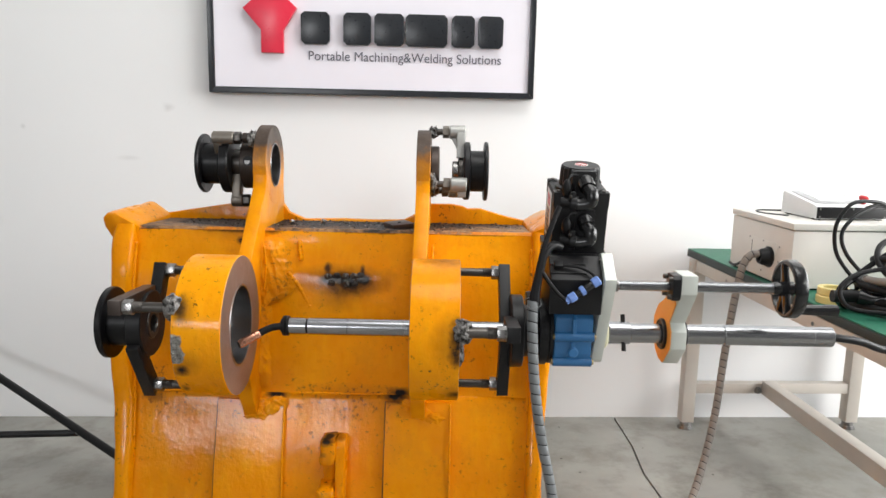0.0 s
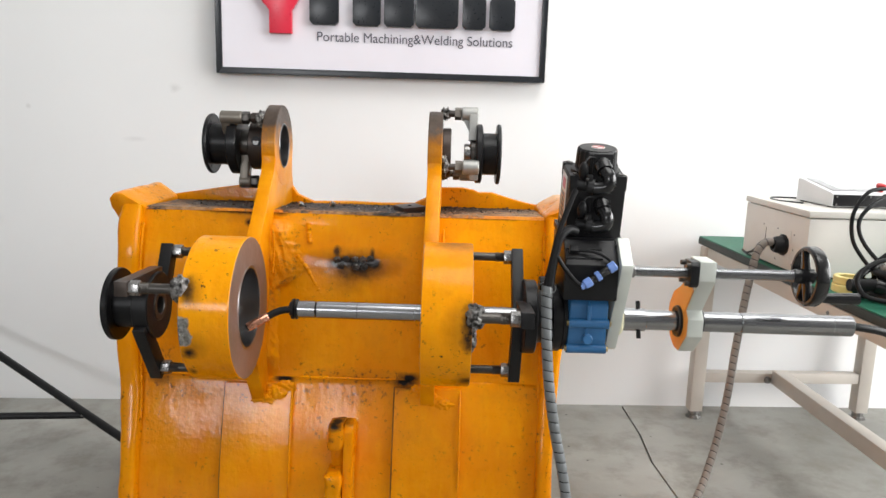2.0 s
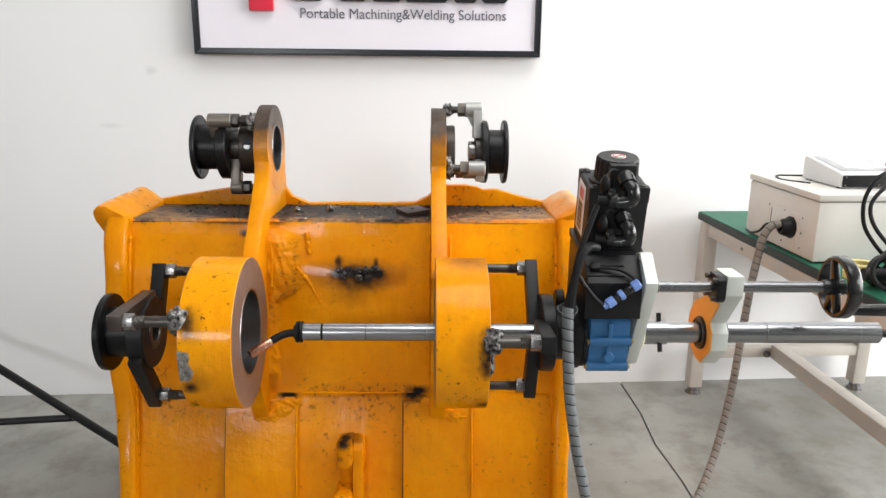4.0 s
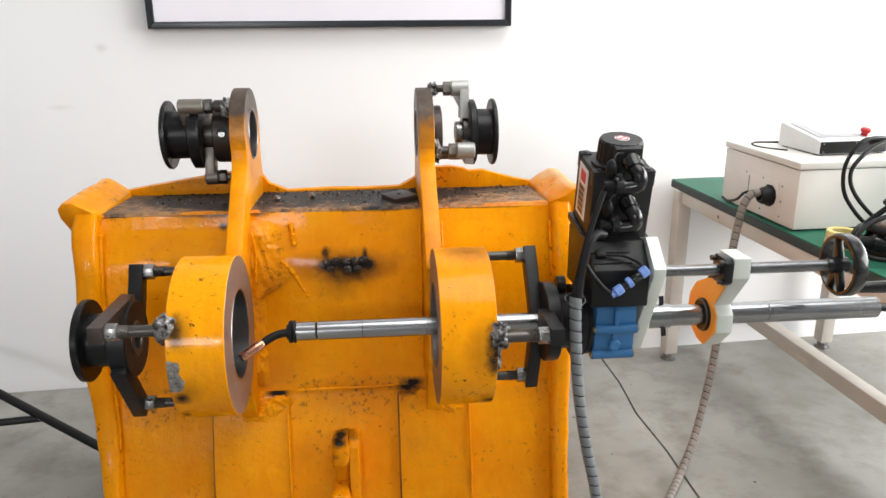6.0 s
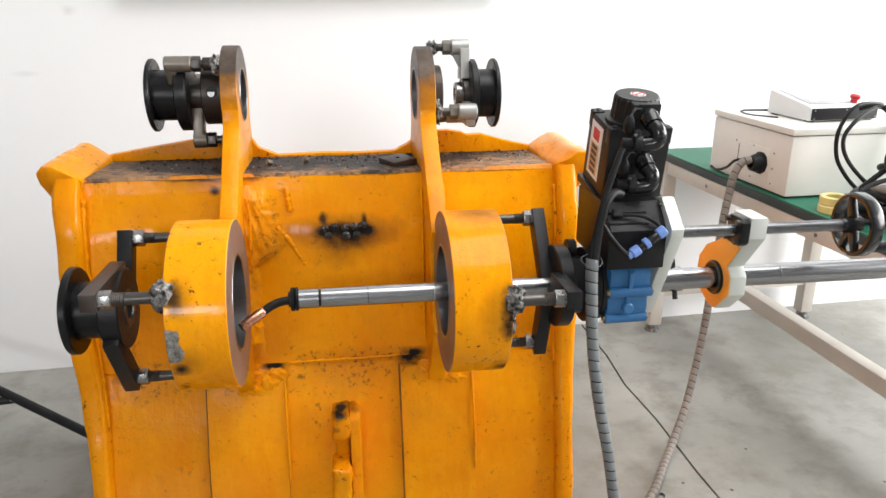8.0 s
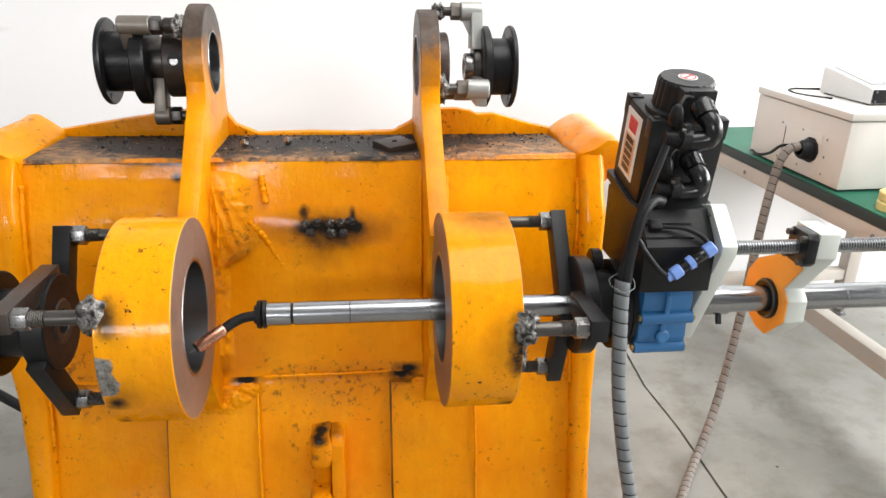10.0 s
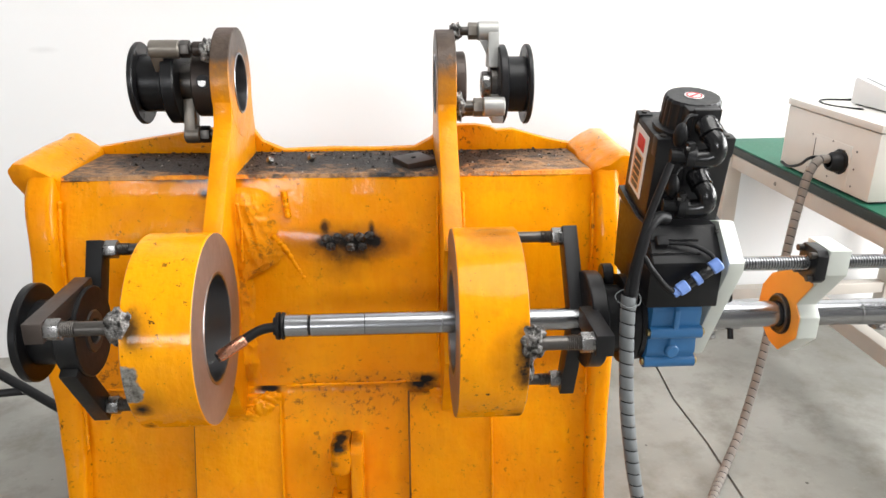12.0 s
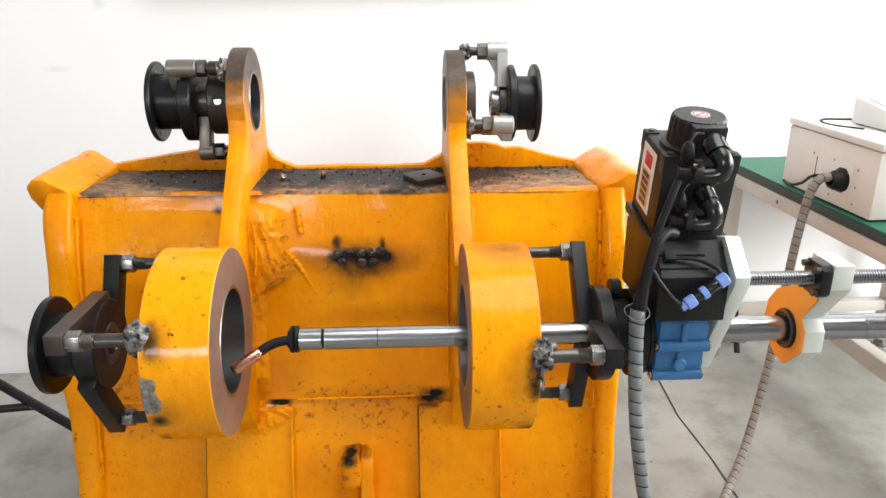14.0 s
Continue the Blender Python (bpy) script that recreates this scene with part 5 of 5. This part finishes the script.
for x in (0.014, 0.145, 0.271):
    for z in (0.011, 0.035):
        d = disc(-0.0022, 0.0, 0.003, 0, 0, 0.0004, 12)
        d.transform(Matrix.Translation((x, -0.0028, z)) @ Matrix.Rotation(radians(90), 4, "Z"))
        part("panel_screw", d, M["nut"], pend)
face = Matrix.Translation((0, 0.012, 0.046)) @ Matrix.Rotation(math.atan2(0.028, 0.153), 4, "X")
bz = box(0.020, 0.215, 0.012, 0.145, 0.0003, 0.0022, 0.0006)
bz.transform(face)
part("bezel", bz, M["bezel"], pend)
ds = box(0.052, 0.186, 0.032, 0.128, 0.0023, 0.0032)
ds.transform(face)
part("display", ds, M["screen"], pend, "pale display")
kn = lathe([(0.0, 0.0), (0.0, 0.010), (0.010, 0.010), (0.012, 0.015), (0.020, 0.015), (0.023, 0.011), (0.023, 0.0)], 0, 0, 24)
kn.transform(face @ Matrix.Translation((0.205, 0.014, 0.002)) @ Matrix.Rotation(radians(-90), 4, "Y"))
part("stop_button", kn, M["red"], pend, "red mushroom button")
for x, y in ((0.02, 0.02), (0.265, 0.02), (0.02, 0.152), (0.265, 0.152)):
    part("foot", box(x - 0.01, x + 0.01, y - 0.01, y + 0.01, 0.0, 0.0045), M["rubber"], pend)

loops = [
    ([(1.47, 2.50, 0.930), (1.39, 2.54, 0.918), (1.315, 2.555, 0.916), (1.285, 2.51, 0.915), (1.29, 2.46, 0.915), (1.33, 2.40, 0.916)], 0.0045, "black thin cable on the cabinet lid"),
    ([(1.235, 2.37, 0.80), (1.215, 2.41, 0.790), (1.225, 2.47, 0.755), (1.230, 2.53, 0.735), (1.238, 2.58, 0.735)], 0.004, "black thin cable behind the gland"),
    ([(1.56, 2.26, 0.962), (1.47, 2.17, 0.985), (1.375, 2.14, 0.985), (1.335, 2.14, 0.930), (1.335, 2.14, 0.865), (1.355, 2.13, 0.815), (1.40, 2.10, 0.760), (1.47, 2.06, 0.740)], 0.0055, "black looped cable in front of the cabinet"),
    ([(1.58, 2.28, 0.955), (1.48, 2.19, 0.972), (1.395, 2.15, 0.950), (1.352, 2.14, 0.900), (1.362, 2.12, 0.840), (1.41, 2.07, 0.775), (1.47, 2.02, 0.742)], 0.0055, "black looped cable in front of the cabinet"),
    ([(1.505, 2.28, 0.955), (1.53, 2.24, 0.97), (1.55, 2.20, 0.94), (1.58, 2.15, 0.86), (1.62, 2.08, 0.755)], 0.008, "black coiled lead of the pendant"),
    ([(1.46, 1.94, 0.825), (1.36, 1.935, 0.838), (1.27, 1.93, 0.822), (1.228, 1.92, 0.785), (1.245, 1.90, 0.745), (1.32, 1.87, 0.738), (1.44, 1.86, 0.740), (1.53, 1.90, 0.79)], 0.006, "black cable coil on the bench"),
    ([(1.30, 1.99, 0.80), (1.36, 1.97, 0.86), (1.42, 1.95, 0.90), (1.50, 1.95, 0.88), (1.58, 1.93, 0.80), (1.62, 1.9, 0.742)], 0.007, "black arched cable over the bundle"),
]
for pts, r, lb in loops:
    c = thing("loose_cable", lb, "cable", None, "cables on the bench")
    part("sheath", tube(pts, r, 10, 8), M["rubber"], c)
heap = thing("cable_heap", "heap of thick black coiled cable on the bench", "cable heap", pose(1.425, 1.955, TOP))
for k, (rx, ry, z, tilt, rr) in enumerate(((0.12, 0.10, 0.016, 3, 0.011), (0.11, 0.095, 0.038, -6, 0.011), (0.105, 0.09, 0.062, 8, 0.010), (0.10, 0.09, 0.088, -10, 0.010), (0.09, 0.08, 0.115, 16, 0.009), (0.075, 0.08, 0.13, 48, 0.008))):
    pts = [Vector((rx * math.cos(q * 0.62 + k), ry * math.sin(q * 0.62 + k), z + 0.006 * math.sin(q + k))) for q in range(11)]
    turn = Matrix.Translation((0.012 * math.sin(k * 2), 0.01 * math.cos(k * 3), z)) @ Matrix.Rotation(radians(tilt), 4, "X" if k % 2 else "Y") @ Matrix.Translation((0, 0, -z))
    part("coil", tube([turn @ q for q in pts], rr, 10, 6), M["rubber"] if k != 3 else M["hosebrown"], heap)

tape = thing("tape_roll", "two stacked yellowish tape rolls on the mat", "tape roll", pose(1.297, 2.065, TOP))
for z in (0.0, 0.022):
    bm = ring(0.0, 0.021, 0.026, 0.040, 0, 0, 0.002, 40)
    bm.transform(Matrix.Translation((0.004 * (z > 0), 0.003 * (z > 0), z)) @ Matrix.Rotation(radians(-90), 4, "Y"))
    part("roll", bm, M["tape"], tape)
feeder = thing("wire_feed_bundle", "heap of black torch fittings and ribbed hose on the bench", "torch bundle", pose(1.375, 1.93, TOP))
part("torch_grip", tube([(-0.08, 0.02, 0.045), (-0.04, 0.0, 0.04), (0.02, -0.03, 0.07), (0.05, -0.05, 0.13), (0.06, -0.06, 0.17)], 0.02, 16, 8), M["plastic"], feeder)
part("torch_end", tube([(-0.078, 0.02, 0.045), (-0.125, 0.03, 0.042), (-0.14, 0.032, 0.042)], 0.016, 16, 4), M["rubber"], feeder)
part("ribbed_hose", tube([(0.02, 0.04, 0.14), (0.0, 0.0, 0.11), (-0.01, -0.06, 0.06), (0.03, -0.12, 0.03), (0.14, -0.16, 0.02)], 0.02, 14, 16, lambda i, n: 0.019 + 0.003 * (i % 2)), M["hosebrown"], feeder)
part("ribbed_hose", tube([(0.08, 0.06, 0.16), (0.05, 0.0, 0.13), (0.06, -0.05, 0.07), (0.12, -0.1, 0.03)], 0.018, 14, 16, lambda i, n: 0.017 + 0.003 * (i % 2)), M["darksteel"], feeder)
part("junction", lump((0.06, 0.03, 0.08), (0.05, 0.05, 0.08), 6.0, 0.2), M["plastic"], feeder)

spool = thing("spoked_wheel", "small black spoked wheel standing among the cables", "wheel", pose(1.30, 1.995, TOP + 0.041, 0, 6, -68))
part("rim", lathe([(-0.011, 0.034), (-0.011, 0.040), (-0.008, 0.041), (0.008, 0.041), (0.011, 0.040), (0.011, 0.034)], 0, 0, 48, True), M["plastic"], spool)
part("hub", disc(-0.010, 0.010, 0.011, 0, 0), M["plastic"], spool)
for a in (20, 140, 260):
    part("spoke", turn_box(pose(0, 0.022 * math.cos(radians(a)), 0.022 * math.sin(radians(a)), a, 0, 0), 0.008, 0.030, 0.008, 0.002), M["plastic"], spool)

# ---- black tube stand by the wall ----
stand = thing("tube_stand", "black round-tube stand leaning behind the bucket", "stand", None)
part("leg_tube", rod((-0.615, 2.37, 0.014), (-1.78, 2.95, 0.440), 0.0135, 18), M["satin"], stand)
part("floor_tube", rod((-0.962, 2.545, 0.130), (-2.05, 2.42, 0.155), 0.0115, 18), M["satin"], stand)
part("rivet", lump((-0.962, 2.531, 0.135), (0.005, 0.004, 0.005), 1.0, 0.05, 2), M["nut"], stand, "bright rivet")
part("rear_leg", rod((-2.03, 2.42, 0.155), (-2.06, 2.42, 0.0), 0.0115, 16), M["satin"], stand)

# ---- loose pieces on the ledge ----
plate = thing("steel_offcut", "small brown square steel offcut with a dark centre mark", "steel plate", RIG @ pose(0.096, 0.322, 0.9372, 1, -3, 28))
part("plate_body", box(-0.028, 0.028, -0.030, 0.030, -0.005, 0.007, 0.0015), M["brownblack"], plate)
# flat dark disc on the top face; no hole is cut
part("centre_mark", disc(-0.0005, 0.0005, 0.004, 0, 0), M["rubber"], plate).matrix_local = Matrix.Translation((0, 0, 0.0072)) @ Matrix.Rotation(radians(90), 4, "Y")
for x, y, r in ((-0.165, 0.345, 0.006), (-0.092, 0.360, 0.0065)):
    nt = thing("loose_nut", "small bright nut lying on the ledge", "nut", RIG @ pose(x, y, 0.9308 + r, 0, 25, 30), "loose nuts")
    part("nut_body", nut(-0.005, 0.005, 0, 0, r * 2), M["nut"], nt)
rng = random.Random(7)
deb = bmesh.new()
for k in range(1800):
    x = rng.choice((rng.uniform(-0.44, -0.25), rng.uniform(-0.20, 0.13), rng.uniform(0.18, 0.39)))
    y = 0.256 + 0.190 * rng.random() ** (0.12 if rng.random() < 0.6 else 0.6)
    x = x if rng.random() < 0.5 else rng.choice((-0.245, -0.203, 0.135, 0.176)) + rng.gauss(0, 0.02)
    z = 0.9345 - (y - 0.2545) * 0.0372
    s = 0.0005 + 0.0023 * rng.random() ** 4
    bmesh.ops.create_icosphere(deb, subdivisions=1, radius=s, matrix=Matrix.LocRotScale((x, y, z + s * 0.4), Euler((rng.random() * 6, rng.random() * 6, 0)), (1, rng.uniform(0.5, 2.2), rng.uniform(0.3, 0.7))))
d = thing("cinder_debris", "black weld cinders scattered on the ledge", "debris", RIG, kind="stuff")
part("cinders", deb, M["cinder"], d)
gr = bmesh.new()
for k in range(60):
    x, y = rng.uniform(-0.44, 0.39), rng.uniform(0.26, 0.44)
    s = rng.uniform(0.0008, 0.002)
    bmesh.ops.create_icosphere(gr, subdivisions=1, radius=s, matrix=Matrix.Translation((x, y, 0.9345 - (y - 0.2545) * 0.0372 + s * 0.5)))
part("bright_grains", gr, M["grit"], d)
